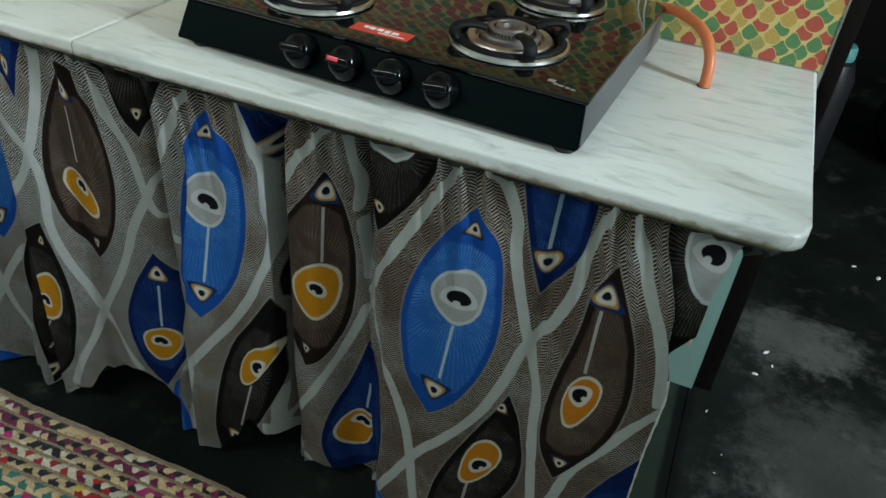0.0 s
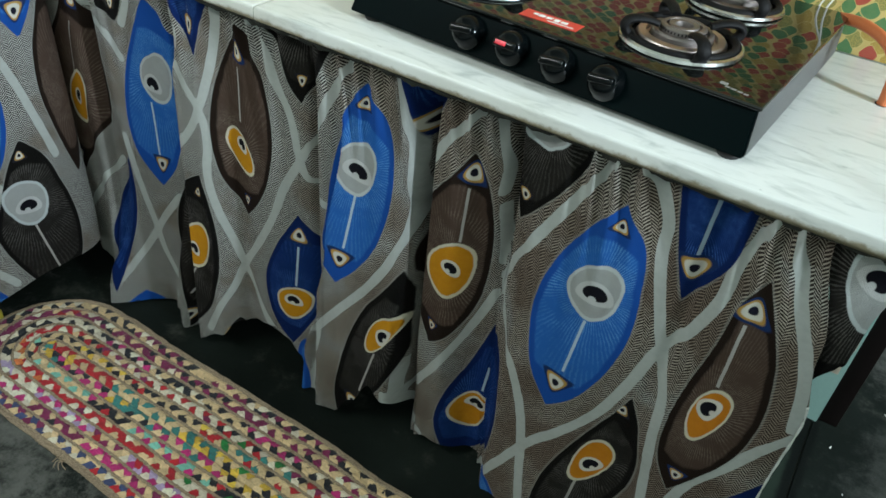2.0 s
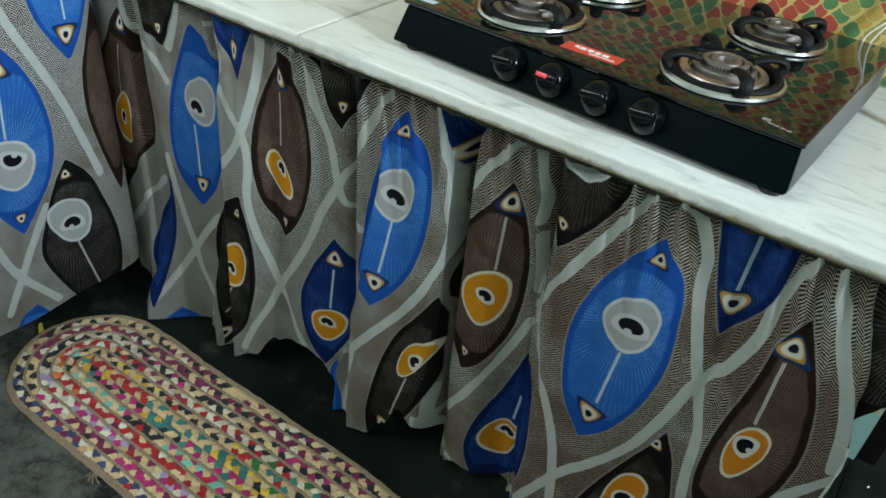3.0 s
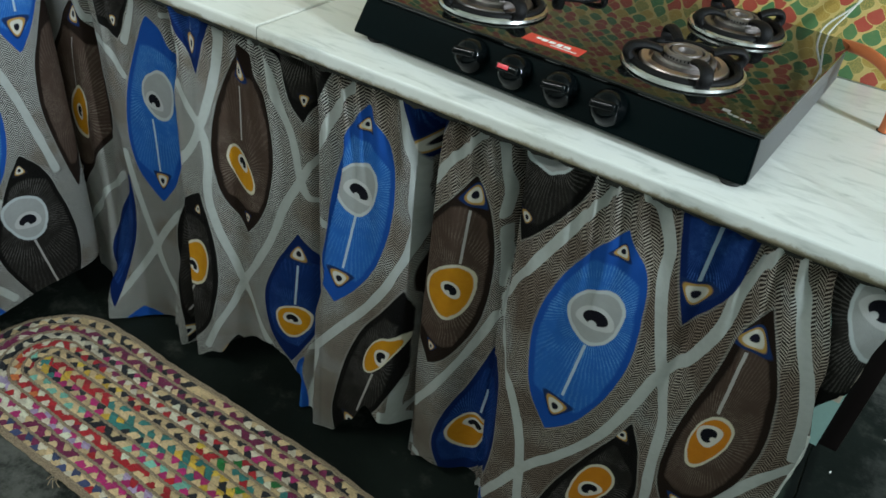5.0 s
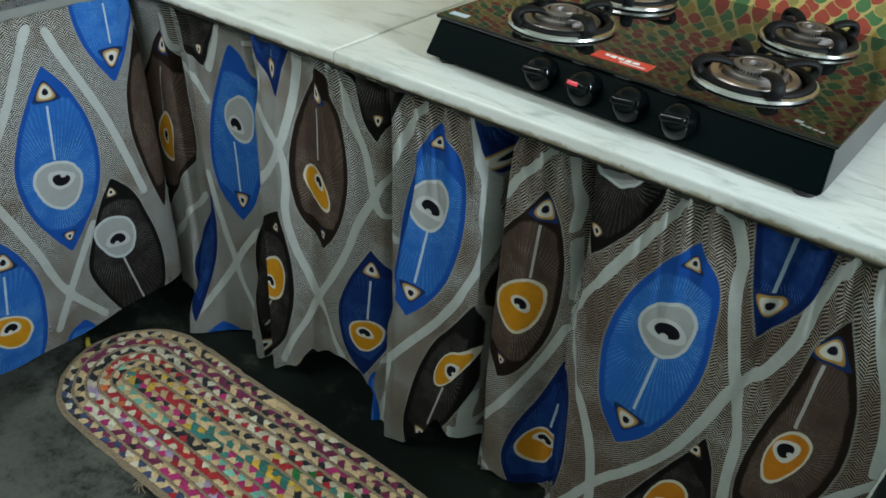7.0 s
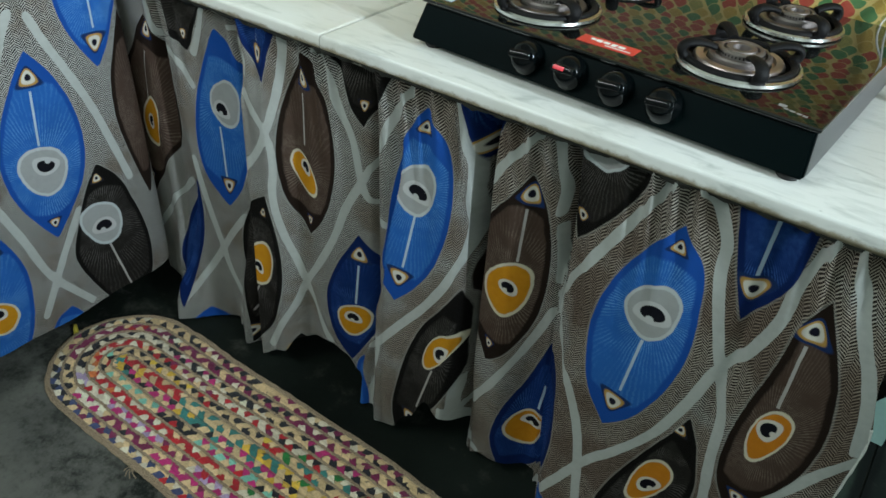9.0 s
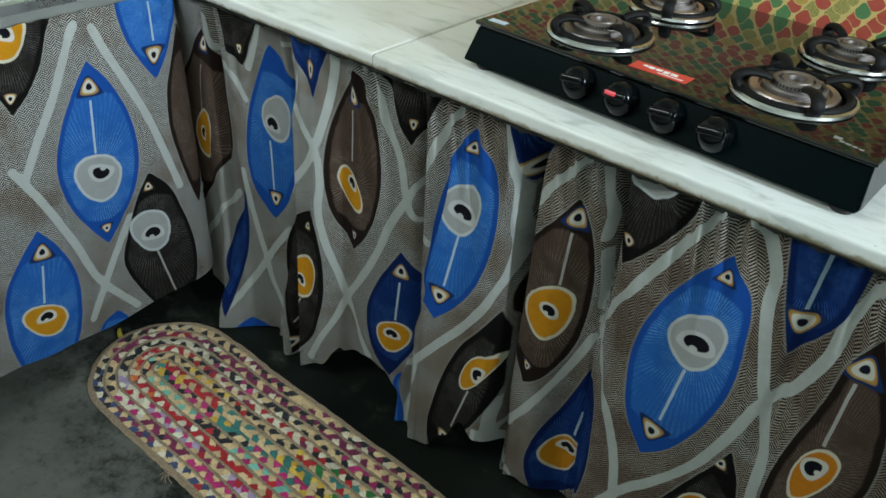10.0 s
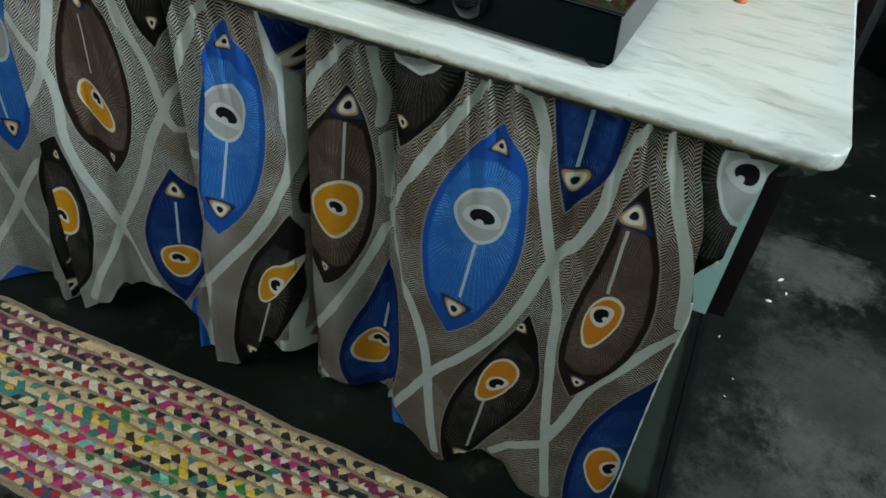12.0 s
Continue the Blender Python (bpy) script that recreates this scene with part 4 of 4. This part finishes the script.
GLASS = glass_material()
CHROME = plain("chrome_drip_plate", (0.62, 0.62, 0.61), 0.24, 1.0, spread=0.12, scale=50)
SCORCHED = plain("heat_stained_steel", (0.50, 0.43, 0.41), 0.38, 1.0, spread=0.3, scale=70)
SOOTY = plain("sooty_steel", (0.20, 0.185, 0.19), 0.42, 1.0, spread=0.5, scale=60)
ALLOY = plain("dull_burner_alloy", (0.24, 0.215, 0.205), 0.5, 1.0, spread=0.35, scale=110, relief=0.0006)
IRON = plain("black_cast_iron", (0.005, 0.005, 0.0055), 0.58, spread=0.5, scale=120, relief=0.0008, Specular_IOR_Level=0.16)
SILVER = plain("grey_side_sheet", (0.30, 0.31, 0.31), 0.42, 0.6, spread=0.2, scale=50)
KNOB = plain("glossy_black_plastic", (0.0015, 0.0024, 0.0027), 0.14, spread=0.3, scale=60, relief=0.00003, Specular_IOR_Level=0.16)
RED = plain("red_sticker", (0.55, 0.045, 0.030), 0.40, spread=0.1, scale=50)
WHITE = plain("white_print", (0.75, 0.75, 0.72), 0.5, spread=0.08, scale=50)
RUBBER = plain("black_rubber", (0.012, 0.012, 0.012), 0.75, spread=0.3, scale=80)

stove = thing("gas_stove", "black glass-top gas stove with four burners on the marble", "stove", (-0.286, 0.063, 0))
stove.rotation_euler.z = radians(-3.2)
part("glass_top", box(GX0, GX1, GY0, GY1, GZ - 0.007, GZ, 0.003, 2), GLASS, stove, "black glass plate mirroring the wall paper")


def stove_body():
    """A folded sheet tray, a little narrower at its foot."""
    bm = bmesh.new()
    z1, z0 = GZ - 0.0075, SLAB_TOP + 0.010
    top = [(GX0 + 0.006, GY0 + 0.004), (GX1 - 0.006, GY0 + 0.004), (GX1 - 0.006, GY1 - 0.006), (GX0 + 0.006, GY1 - 0.006)]
    foot = [(GX0 - 0.002, GY0 - 0.022), (GX1 + 0.002, GY0 - 0.022), (GX1 - 0.002, GY1 - 0.014), (GX0 + 0.004, GY1 - 0.014)]
    a = [bm.verts.new((*p, z1)) for p in top]
    b = [bm.verts.new((*p, z0)) for p in foot]
    bm.faces.new(a)
    bm.faces.new(b[::-1])
    for k in range(4):
        bm.faces.new((b[k], b[(k + 1) % 4], a[(k + 1) % 4], a[k]))
    bmesh.ops.bevel(bm, geom=list(bm.edges), offset=0.0025, segments=2, affect="EDGES")
    return part("body", bm, BLACK, stove, "black enamelled steel body")


stove_body()
bm = bmesh.new()
q = [bm.verts.new(p) for p in ((GX1 + 0.0028, GY0 - 0.016, SLAB_TOP + 0.013), (GX1 - 0.0005, GY1 - 0.016, SLAB_TOP + 0.013), (GX1 - 0.0045, GY1 - 0.010, GZ - 0.010), (GX1 - 0.0045, GY0 + 0.008, GZ - 0.010))]
bm.faces.new(q)
bmesh.ops.solidify(bm, geom=list(bm.faces), thickness=-0.0012)
part("side_sheet", bm, SILVER, stove, "bare grey steel side sheet")
for fx, fy in ((GX0 + 0.030, GY0 + 0.002), (GX1 - 0.020, GY0 + 0.0), (GX0 + 0.035, GY1 - 0.035), (GX1 - 0.035, GY1 - 0.035)):
    part("foot", lathe([(0, 0), (0.014, 0), (0.016, 0.003), (0.013, 0.0145), (0, 0.0145)], 20, (fx, fy, SLAB_TOP)), RUBBER, stove)


def knob(x, marked):
    """A round skirted knob with a raised grip, on the stove's front."""
    y, z = GY0 - 0.0115, 0.9195
    bm = bmesh.new()
    turn = Matrix.Translation((x, y, z)) @ Matrix.Rotation(radians(90 - 27), 4, "X")
    lathe([(0.0, 0.0), (0.0252, 0.0), (0.0258, 0.002), (0.0250, 0.005), (0.0226, 0.010), (0.0206, 0.0165), (0.0172, 0.0215), (0.0110, 0.0245), (0.0, 0.0255)], 36, bm=bm)
    bmesh.ops.transform(bm, matrix=turn, verts=bm.verts)
    ob = part("knob", bm, KNOB, stove, "glossy black knob with a red mark" if marked else "glossy black knob")
    bm = box(-0.0185, 0.0185, -0.0060, 0.0060, 0.012, 0.0315, 0.0056, 6)
    bmesh.ops.transform(bm, matrix=turn @ Matrix.Rotation(radians(0 if marked else 6), 4, "Z"), verts=bm.verts)
    part("grip", bm, KNOB, ob)
    if marked:
        bm = box(-0.013, 0.004, -0.0030, 0.0030, 0.0314, 0.0323, 0.0003)
        bmesh.ops.transform(bm, matrix=turn, verts=bm.verts)
        part("red_mark", bm, plain("red_plastic", (0.70, 0.03, 0.05), 0.35), ob, "red pointer mark")
    return ob


for k in range(4):
    knob(-0.4155 + 0.0735 * k, k == 1)


def burner(x, y, size, turn, dish_metal):
    """Drip ring, dish, burner head and cast-iron pan support, as parts of the stove."""
    ring = lathe([(0.083 * size, 0.0), (0.086 * size, 0.002), (0.085 * size, 0.006), (0.081 * size, 0.008), (0.077 * size, 0.006), (0.074 * size, 0.002), (0.071 * size, 0.0015)], 56, (x, y, GZ))
    plate = part("drip_ring", ring, CHROME, stove, "polished steel drip ring")
    dish = lathe([(0.0630 * size, 0.0016), (0.0625 * size, 0.006), (0.0590 * size, 0.0105), (0.0540 * size, 0.0120), (0.0490 * size, 0.0115), (0.0470 * size, 0.0060), (0.0440 * size, 0.0055)], 56, (x, y, GZ))
    part("dish", dish, dish_metal, plate, "heat-stained steel dish")
    trough = lathe([(0.0, 0.0006), (0.0765 * size, 0.0006), (0.0765 * size, 0.0012), (0.0, 0.0013)], 40, (x, y, GZ))
    part("dark_gap", trough, IRON, plate, "near-black disc filling the gap round the dish")
    head = lathe([(0.0430 * size, 0.004), (0.0430 * size, 0.0150), (0.0405 * size, 0.0175), (0.0365 * size, 0.0170), (0.0350 * size, 0.0120), (0.0325 * size, 0.0120), (0.0315 * size, 0.0225), (0.0285 * size, 0.0245), (0.0245 * size, 0.0240), (0.0235 * size, 0.0195), (0.0215 * size, 0.0195), (0.0205 * size, 0.0245), (0.0160 * size, 0.0252), (0.0125 * size, 0.0240), (0.0115 * size, 0.0130), (0.0, 0.0125)], 48, (x, y, GZ))
    cap = part("burner_head", head, ALLOY, plate, "dull ridged burner head")
    bm = bmesh.new()
    for k in range(40):
        a = 2 * math.pi * k / 40
        m = Matrix.Translation((x, y, GZ + 0.0195)) @ Matrix.Rotation(a, 4, "Z") @ Matrix.Translation((0.0318 * size, 0, 0))
        bmesh.ops.create_cube(bm, size=1, matrix=m @ Matrix.Diagonal((0.0016, 0.0016, 0.0030, 1)))
    part("flame_ports", bm, IRON, plate, "ring of small dark flame ports")
    support = bmesh.new()
    r = 0.0735 * size
    sweep([(x + r * math.cos(2 * math.pi * k / 48), y + r * math.sin(2 * math.pi * k / 48), GZ + 0.0085) for k in range(49)], 0.0052, 10, support)
    iron = part("pan_support", support, IRON, stove, "black cast-iron pan support")
    for k in range(4):
        a = radians(turn + 90 * k)
        c, s = math.cos(a), math.sin(a)
        arm = [(0.070, 0.007), (0.079, 0.011), (0.083, 0.019), (0.078, 0.0265), (0.066, 0.0290), (0.050, 0.0275), (0.037, 0.0235)]
        pts = glide([(x + c * d * size, y + s * d * size, GZ + h) for d, h in arm], 5)
        part("support_arm", sweep(pts, lambda t: 0.0112 - 0.0036 * t, 12, flat=0.62), IRON, iron)
    return plate


burner(-0.155, 0.118, 1.0, 40, SCORCHED)
burner(-0.466, 0.110, 1.0, 62, SOOTY)
burner(-0.455, 0.322, 0.88, 20, SCORCHED)
burner(-0.154, 0.338, 0.88, 50, SOOTY)

bm = box(-0.045, 0.045, -0.0145, 0.0145, 0, 0.0006)
bmesh.ops.transform(bm, matrix=pose(-0.318, 0.044, GZ + 0.0002, 0, 0, 2), verts=bm.verts)
sticker = part("sticker", bm, RED, stove, "red rectangular sticker with white marks")
for x, w, y, h in ((-0.026, 0.007, 0.004, 0.007), (-0.016, 0.009, 0.003, 0.009), (-0.004, 0.009, 0.003, 0.008), (0.008, 0.008, 0.002, 0.010), (0.020, 0.010, 0.002, 0.008), (0.018, 0.040, -0.0075, 0.0025)):
    bm = box(x - w / 2, x + w / 2, y - h / 2, y + h / 2, 0.0007, 0.0010)
    bmesh.ops.transform(bm, matrix=pose(-0.318, 0.044, GZ + 0.0002, 0, 0, 2), verts=bm.verts)
    part("printed_bar", bm, WHITE, sticker)
for x, y, w, h in ((-0.060, 0.031, 0.010, 0.008), (-0.053, 0.024, 0.006, 0.0045), (-0.045, 0.0225, 0.007, 0.0045), (-0.036, 0.021, 0.006, 0.0045), (-0.028, 0.0195, 0.006, 0.0045)):
    part("printed_bar", box(x - w / 2, x + w / 2, y - h / 2, y + h / 2, GZ + 0.0001, GZ + 0.0004), plain("silver_print", (0.20, 0.20, 0.19), 0.5), stove, "faint silver printed mark")
bm = box(-0.016, 0.016, -0.007, 0.007, 0, 0.0006)
bmesh.ops.transform(bm, matrix=pose(-0.603, 0.022, GZ + 0.0002, 0, 0, 4), verts=bm.verts)
part("small_label", bm, plain("pale_blue_label", (0.42, 0.50, 0.56), 0.45), stove, "small pale blue label")

# ---- hose, cable ----
hose = tagged(part("gas_hose", sweep(glide([(-0.168, 0.376, SLAB_TOP - 0.02), (-0.167, 0.378, SLAB_TOP + 0.015), (-0.172, 0.390, SLAB_TOP + 0.046), (-0.192, 0.422, SLAB_TOP + 0.068), (-0.228, 0.463, SLAB_TOP + 0.074), (-0.268, 0.505, SLAB_TOP + 0.066), (-0.315, 0.530, SLAB_TOP + 0.050)], 8), 0.0088, 14), plain("orange_rubber", (0.50, 0.135, 0.045), 0.48, spread=0.25, scale=40)), "orange rubber gas hose rising through the marble", "hose")
tagged(part("hose_hole", lathe([(0.0102, 0.0006), (0.0102, 0.0010), (0.0, 0.0011)], 28, (-0.168, 0.376, SLAB_TOP - 0.0004)), RUBBER), "dark round hose hole in the marble", "hole", kind="structure")
CABLE = plain("white_cable", (0.62, 0.62, 0.58), 0.5)
for dx, sag in ((0.0, 0.0), (0.016, 0.012)):
    tagged(part("cable", sweep(glide([(-0.255 + dx, 0.541, 1.40), (-0.262 + dx, 0.538, 1.15), (-0.275 + dx - sag, 0.536, 1.02), (-0.300 - sag, 0.534, 0.955), (-0.315, 0.530, 0.905), (-0.318, 0.527, SLAB_TOP + 0.003)], 8), 0.0017, 6), CABLE), "thin white cable hanging down the wall", "cable", "cables on the wall")

# ---- rug ----
RX0, RX1, RY, RH = -1.525, -0.42, -0.237, 0.176


def oval(r, step):
    """Points, ways and outward sides along the rug's oval at distance r from its spine."""
    straight = RX1 - RX0
    total = 2 * straight + 2 * math.pi * r
    count = max(8, int(total / step))
    out = []
    for k in range(count):
        d = total * k / count
        if d < straight:
            p, w = (RX0 + d, RY - r), (1, 0)
        elif d < straight + math.pi * r:
            a = (d - straight) / r - math.pi / 2
            p, w = (RX1 + r * math.cos(a), RY + r * math.sin(a)), (-math.sin(a), math.cos(a))
        elif d < 2 * straight + math.pi * r:
            p, w = (RX1 - (d - straight - math.pi * r), RY + r), (-1, 0)
        else:
            a = (d - 2 * straight - math.pi * r) / r + math.pi / 2
            p, w = (RX0 + r * math.cos(a), RY + r * math.sin(a)), (-math.sin(a), math.cos(a))
        j = 0.011 * noise.noise((p[0] * 4.5, p[1] * 4.5, r * 5)) + 0.0022 * noise.noise((p[0] * 40, p[1] * 40, r * 30))
        out.append((Vector((p[0] + w[1] * j, p[1] - w[0] * j, 0)), Vector((w[0], w[1], 0)), d))
    return out


def rag_material():
    n = Nodes("cotton_rags")
    tint = n.attribute("rag").outputs["Color"]
    fine = n.noise(900, 3)
    base = n.mix(n.math("MULTIPLY", n.step(0.35, 0.8, n.noise(200, 4)), 0.40), tint, n.mix(1.0, tint, (0.25, 0.22, 0.18), "MULTIPLY"))
    n.bump(n.math("ADD", fine, n.noise(300, 3)), 0.0008)
    return n.done(base, 0.9, 0.0, Sheen_Weight=0.2)


def jute_material():
    n = Nodes("jute_cord")
    strand = n.noise(700, 4, 0.7)
    base = n.mix(n.step(0.3, 0.7, strand), (0.085, 0.060, 0.038), (0.52, 0.40, 0.27))
    n.bump(strand, 0.001)
    return n.done(base, 0.92)


RAG, JUTE = rag_material(), jute_material()
rug = thing("braided_rug", "oval braided rag rug in many colours with jute cords", "rug", (0, 0, 0))
bm = bmesh.new()
rings = []
for r, z in ((RH - 0.003, 0.0005), (RH - 0.002, 0.003), (RH - 0.004, 0.0048), (RH - 0.02, 0.006)):
    rings.append([bm.verts.new((p.x + w.y * (r - RH), p.y - w.x * (r - RH), z)) for p, w, d in oval(RH, 0.02)])
for a, b in zip(rings, rings[1:]):
    for k in range(len(a)):
        bm.faces.new((a[k], a[(k + 1) % len(a)], b[(k + 1) % len(a)], b[k]))
bm.faces.new(rings[-1])
part("jute_backing", bm, JUTE, rug, "tan jute backing and edge")

TAN, CREAMY, REDS, PINK, LILAC = (0.72, 0.53, 0.29), (0.78, 0.70, 0.54), (0.46, 0.014, 0.022), (0.50, 0.022, 0.17), (0.46, 0.35, 0.54)
INK, TEALS, GREEN, YELLOW, NAVY = (0.012, 0.013, 0.018), (0.04, 0.22, 0.20), (0.015, 0.20, 0.040), (0.78, 0.50, 0.06), (0.05, 0.07, 0.17)
MINT, PLUM, ORANGE = (0.22, 0.56, 0.44), (0.20, 0.015, 0.075), (0.70, 0.19, 0.05)
# from the spine outwards: pale rags, then coloured rags of each braided row, on its far and on its near side
ROWS = (((TAN, YELLOW, TAN), (PINK, TEALS, INK, REDS), (INK, PINK, PLUM, TEALS)),
        ((TAN, TAN, TAN), (INK, REDS, INK, YELLOW), (PINK, REDS, INK, MINT)),
        ((TAN, CREAMY, CREAMY), (REDS, REDS, INK, PLUM), (REDS, REDS, PLUM, ORANGE)),
        ((CREAMY, CREAMY, TAN), (INK, INK, INK, PINK), (LILAC, PINK, REDS, PLUM)),
        ((TAN, CREAMY, TAN), (REDS, PLUM, INK, PLUM), (PLUM, INK, LILAC, PINK)),
        ((TAN, TAN, CREAMY), (REDS, PLUM, INK, INK), (PLUM, NAVY, REDS, INK)))
ROW_W = (RH - 0.010) / len(ROWS)


def fold(verts, faces, tints, at, way, side, size, tint, pick):
    """One visible bend of a braid strand: it enters at the row's edge and dives under its neighbour at the middle."""
    out = Vector((way.y, -way.x, 0)) * side
    length, width = size
    first = len(verts)
    for a, b, h in ((-0.50, 1.0, 0.2), (0.42, 1.06, 0.1), (-0.30, 0.52, 1.0), (0.62, 0.46, 0.75), (0.02, -0.30, 0.85), (0.66, -0.36, 0.3), (-0.56, 1.04, -1.0), (0.46, 1.10, -1.0)):
        a, b, h = a + pick.uniform(-0.09, 0.09), b + pick.uniform(-0.10, 0.08), h + pick.uniform(-0.15, 0.15)
        verts.append(at + way * (length * a) + out * (width * b) + Vector((0, 0, 0.0036 * h)))
        tints.append(tint)
    for face in ((0, 1, 3, 2), (2, 3, 5, 4), (6, 7, 1, 0)):
        faces.append(tuple(first + k for k in (face if side < 0 else face[::-1])))


pick = random.Random(7)
STEP = 0.0106
for i, (pales, far_side, near_side) in enumerate(ROWS):
    r = ROW_W * (i + 0.5)
    verts, faces, tints = [], [], []
    strands, left = [pales[0], far_side[0], far_side[1]], 0
    for k, (p, w, d) in enumerate(oval(r, STEP)):
        palette = far_side if p.y > RY else near_side
        if left <= 0:
            strands[k % 3] = pick.choice(pales)
            strands[(k + 1) % 3] = pick.choice(palette)
            strands[(k + 2) % 3] = pick.choice(palette if pick.random() < 0.62 else pales)
            left = pick.randint(7, 20)
        left -= 1
        tint = strands[k % 3]
        if -1.02 < p.x < -0.66 and i < 3 and tint not in pales and pick.random() < 0.6:
            tint = pick.choice((GREEN, TEALS, INK, GREEN))
        if pick.random() < 0.10:
            tint = pick.choice(palette + pales)
        shade = pick.uniform(0.78, 1.18)
        tint = tuple(min(0.82, c * shade) for c in tint)
        at = p + Vector((0, 0, 0.0080 + pick.uniform(-0.0006, 0.0010)))
        fold(verts, faces, tints, at, w, 1 if k % 2 else -1, (STEP * 2.15 * pick.uniform(0.9, 1.12), (ROW_W / 2 - 0.0012)), tint, pick)
    mesh = bpy.data.meshes.new("rag_braid")
    mesh.from_pydata([tuple(v) for v in verts], [], faces)
    mesh.attributes.new("rag", "FLOAT_COLOR", "POINT").data.foreach_set("color", np.array([(*c, 1.0) for c in tints], np.float32).ravel())
    mesh.materials.append(RAG)
    row_ob = new("rag_braid", mesh)
    row_ob.parent = rug
    row_ob["kind"] = "stuff"
    # jute stitching along the row's outer side
    edge = oval(ROW_W * (i + 1), 0.0045)
    bm = bmesh.new()
    for phase in (0.0, math.pi):
        line = []
        for k, (p, w, d) in enumerate(edge + edge[:1]):
            a = k * 0.95 + phase
            line.append(p + Vector((w.y, -w.x, 0)) * 0.0019 * math.cos(a) + Vector((0, 0, 0.0102 + 0.0014 * math.sin(a))))
        sweep(line, 0.0021, 6, bm)
    part("jute_cord", bm, JUTE, rug)
for off in (0.0035, 0.0075):
    edge = oval(RH - 0.010 + off, 0.005)
    bm = bmesh.new()
    for phase in (0.0, 2.1, 4.2):
        line = [p + Vector((w.y, -w.x, 0)) * 0.0016 * math.cos(k * 0.8 + phase) + Vector((0, 0, 0.0055 + 0.0014 * math.sin(k * 0.8 + phase))) for k, (p, w, d) in enumerate(edge + edge[:1])]
        sweep(line, 0.0022, 5, bm)
    part("jute_edge", bm, JUTE, rug)
bm = bmesh.new()
for ang in (200, 240, 275, 310):
    a = radians(ang)
    b = Vector((-1.246, -0.411, 0.004))
    sweep(glide([b, b + Vector((0.012 * math.cos(a), 0.010 * math.sin(a), 0.004)), b + Vector((0.022 * math.cos(a + 0.4), 0.020 * math.sin(a + 0.4), -0.002))], 5), 0.0011, 5, bm)
part("frayed_thread", bm, JUTE, rug, "frayed jute threads")

# ---- small things on the floor ----
bm = bmesh.new()
sweep(glide([(-1.700, -0.250, 0.007), (-1.715, -0.243, 0.011), (-1.728, -0.236, 0.008)], 6), lambda t: 0.0065 - 0.002 * t, 10, bm)
tagged(part("yellow_tag", bm, plain("yellow_rag", (0.55, 0.45, 0.05), 0.7)), "small yellow twisted rag beside the rug", "rag")
CHIP = plain("white_crumb", (0.7, 0.69, 0.65), 0.8)
for k, (x, y, s) in enumerate(((0.150, 0.807, 0.008), (0.171, 0.906, 0.009), (0.052, 0.62, 0.004), (0.10, 0.50, 0.003), (0.09, 0.44, 0.003), (0.40, 1.45, 0.008), (0.47, 1.42, 0.010), (0.19, 0.86, 0.005))):
    bm = bmesh.new()
    bmesh.ops.create_icosphere(bm, subdivisions=1, radius=s, matrix=pose(x, y, s * 0.3, 0, 0, 40 * k) @ Matrix.Diagonal((1.2, 0.6, 0.35, 1)))
    for v in bm.verts:
        v.co += Vector((noise.noise(v.co * 200 + Vector((k, 0, 0))), noise.noise(v.co * 170), 0)) * s * 0.5
        v.co.z = max(0.0003, v.co.z)
    tagged(part("crumb", bm, CHIP, smooth=False), "white crumb lying on the dark floor", "crumb", "crumbs on the floor")

# ---- dark things in the unlit passage ----
jar = thing("storage_jar", "dark tall storage jar with a teal lid on the floor", "jar", (0.205, 2.05, 0))
part("jar_body", lathe([(0, 0), (0.070, 0), (0.078, 0.02), (0.078, 0.36), (0.060, 0.42), (0.045, 0.43), (0, 0.43)], 32), plain("smoked_plastic", (0.012, 0.012, 0.013), 0.4), jar)
part("lid", lathe([(0, 0.431), (0.050, 0.431), (0.052, 0.436), (0.050, 0.470), (0.044, 0.478), (0, 0.480)], 32), plain("teal_plastic", (0.10, 0.30, 0.28), 0.4), jar, "teal screw lid")
sack = thing("sack", "black plastic sack with pale printed marks on the floor", "sack", (0.66, 2.32, 0))
bm = bmesh.new()
bmesh.ops.create_icosphere(bm, subdivisions=4, radius=1, matrix=Matrix.Translation((0, 0, 0.17)) @ Matrix.Diagonal((0.21, 0.16, 0.20, 1)))
for v in bm.verts:
    v.co += v.co.normalized() * (0.03 * noise.noise(v.co * 9) + 0.012 * noise.noise(v.co * 26))
    v.co.z = max(0.0, v.co.z)
part("sack_body", bm, plain("black_plastic_film", (0.008, 0.008, 0.009), 0.3, spread=0.4, scale=30), sack)
for x, z, w, h in ((-0.115, 0.10, 0.020, 0.034), (-0.088, 0.12, 0.016, 0.020), (-0.080, 0.085, 0.024, 0.014), (-0.052, 0.105, 0.018, 0.034)):
    part("printed_bar", box(x - w / 2, x + w / 2, -0.178, -0.172, z - h / 2, z + h / 2, 0.001), WHITE, sack)
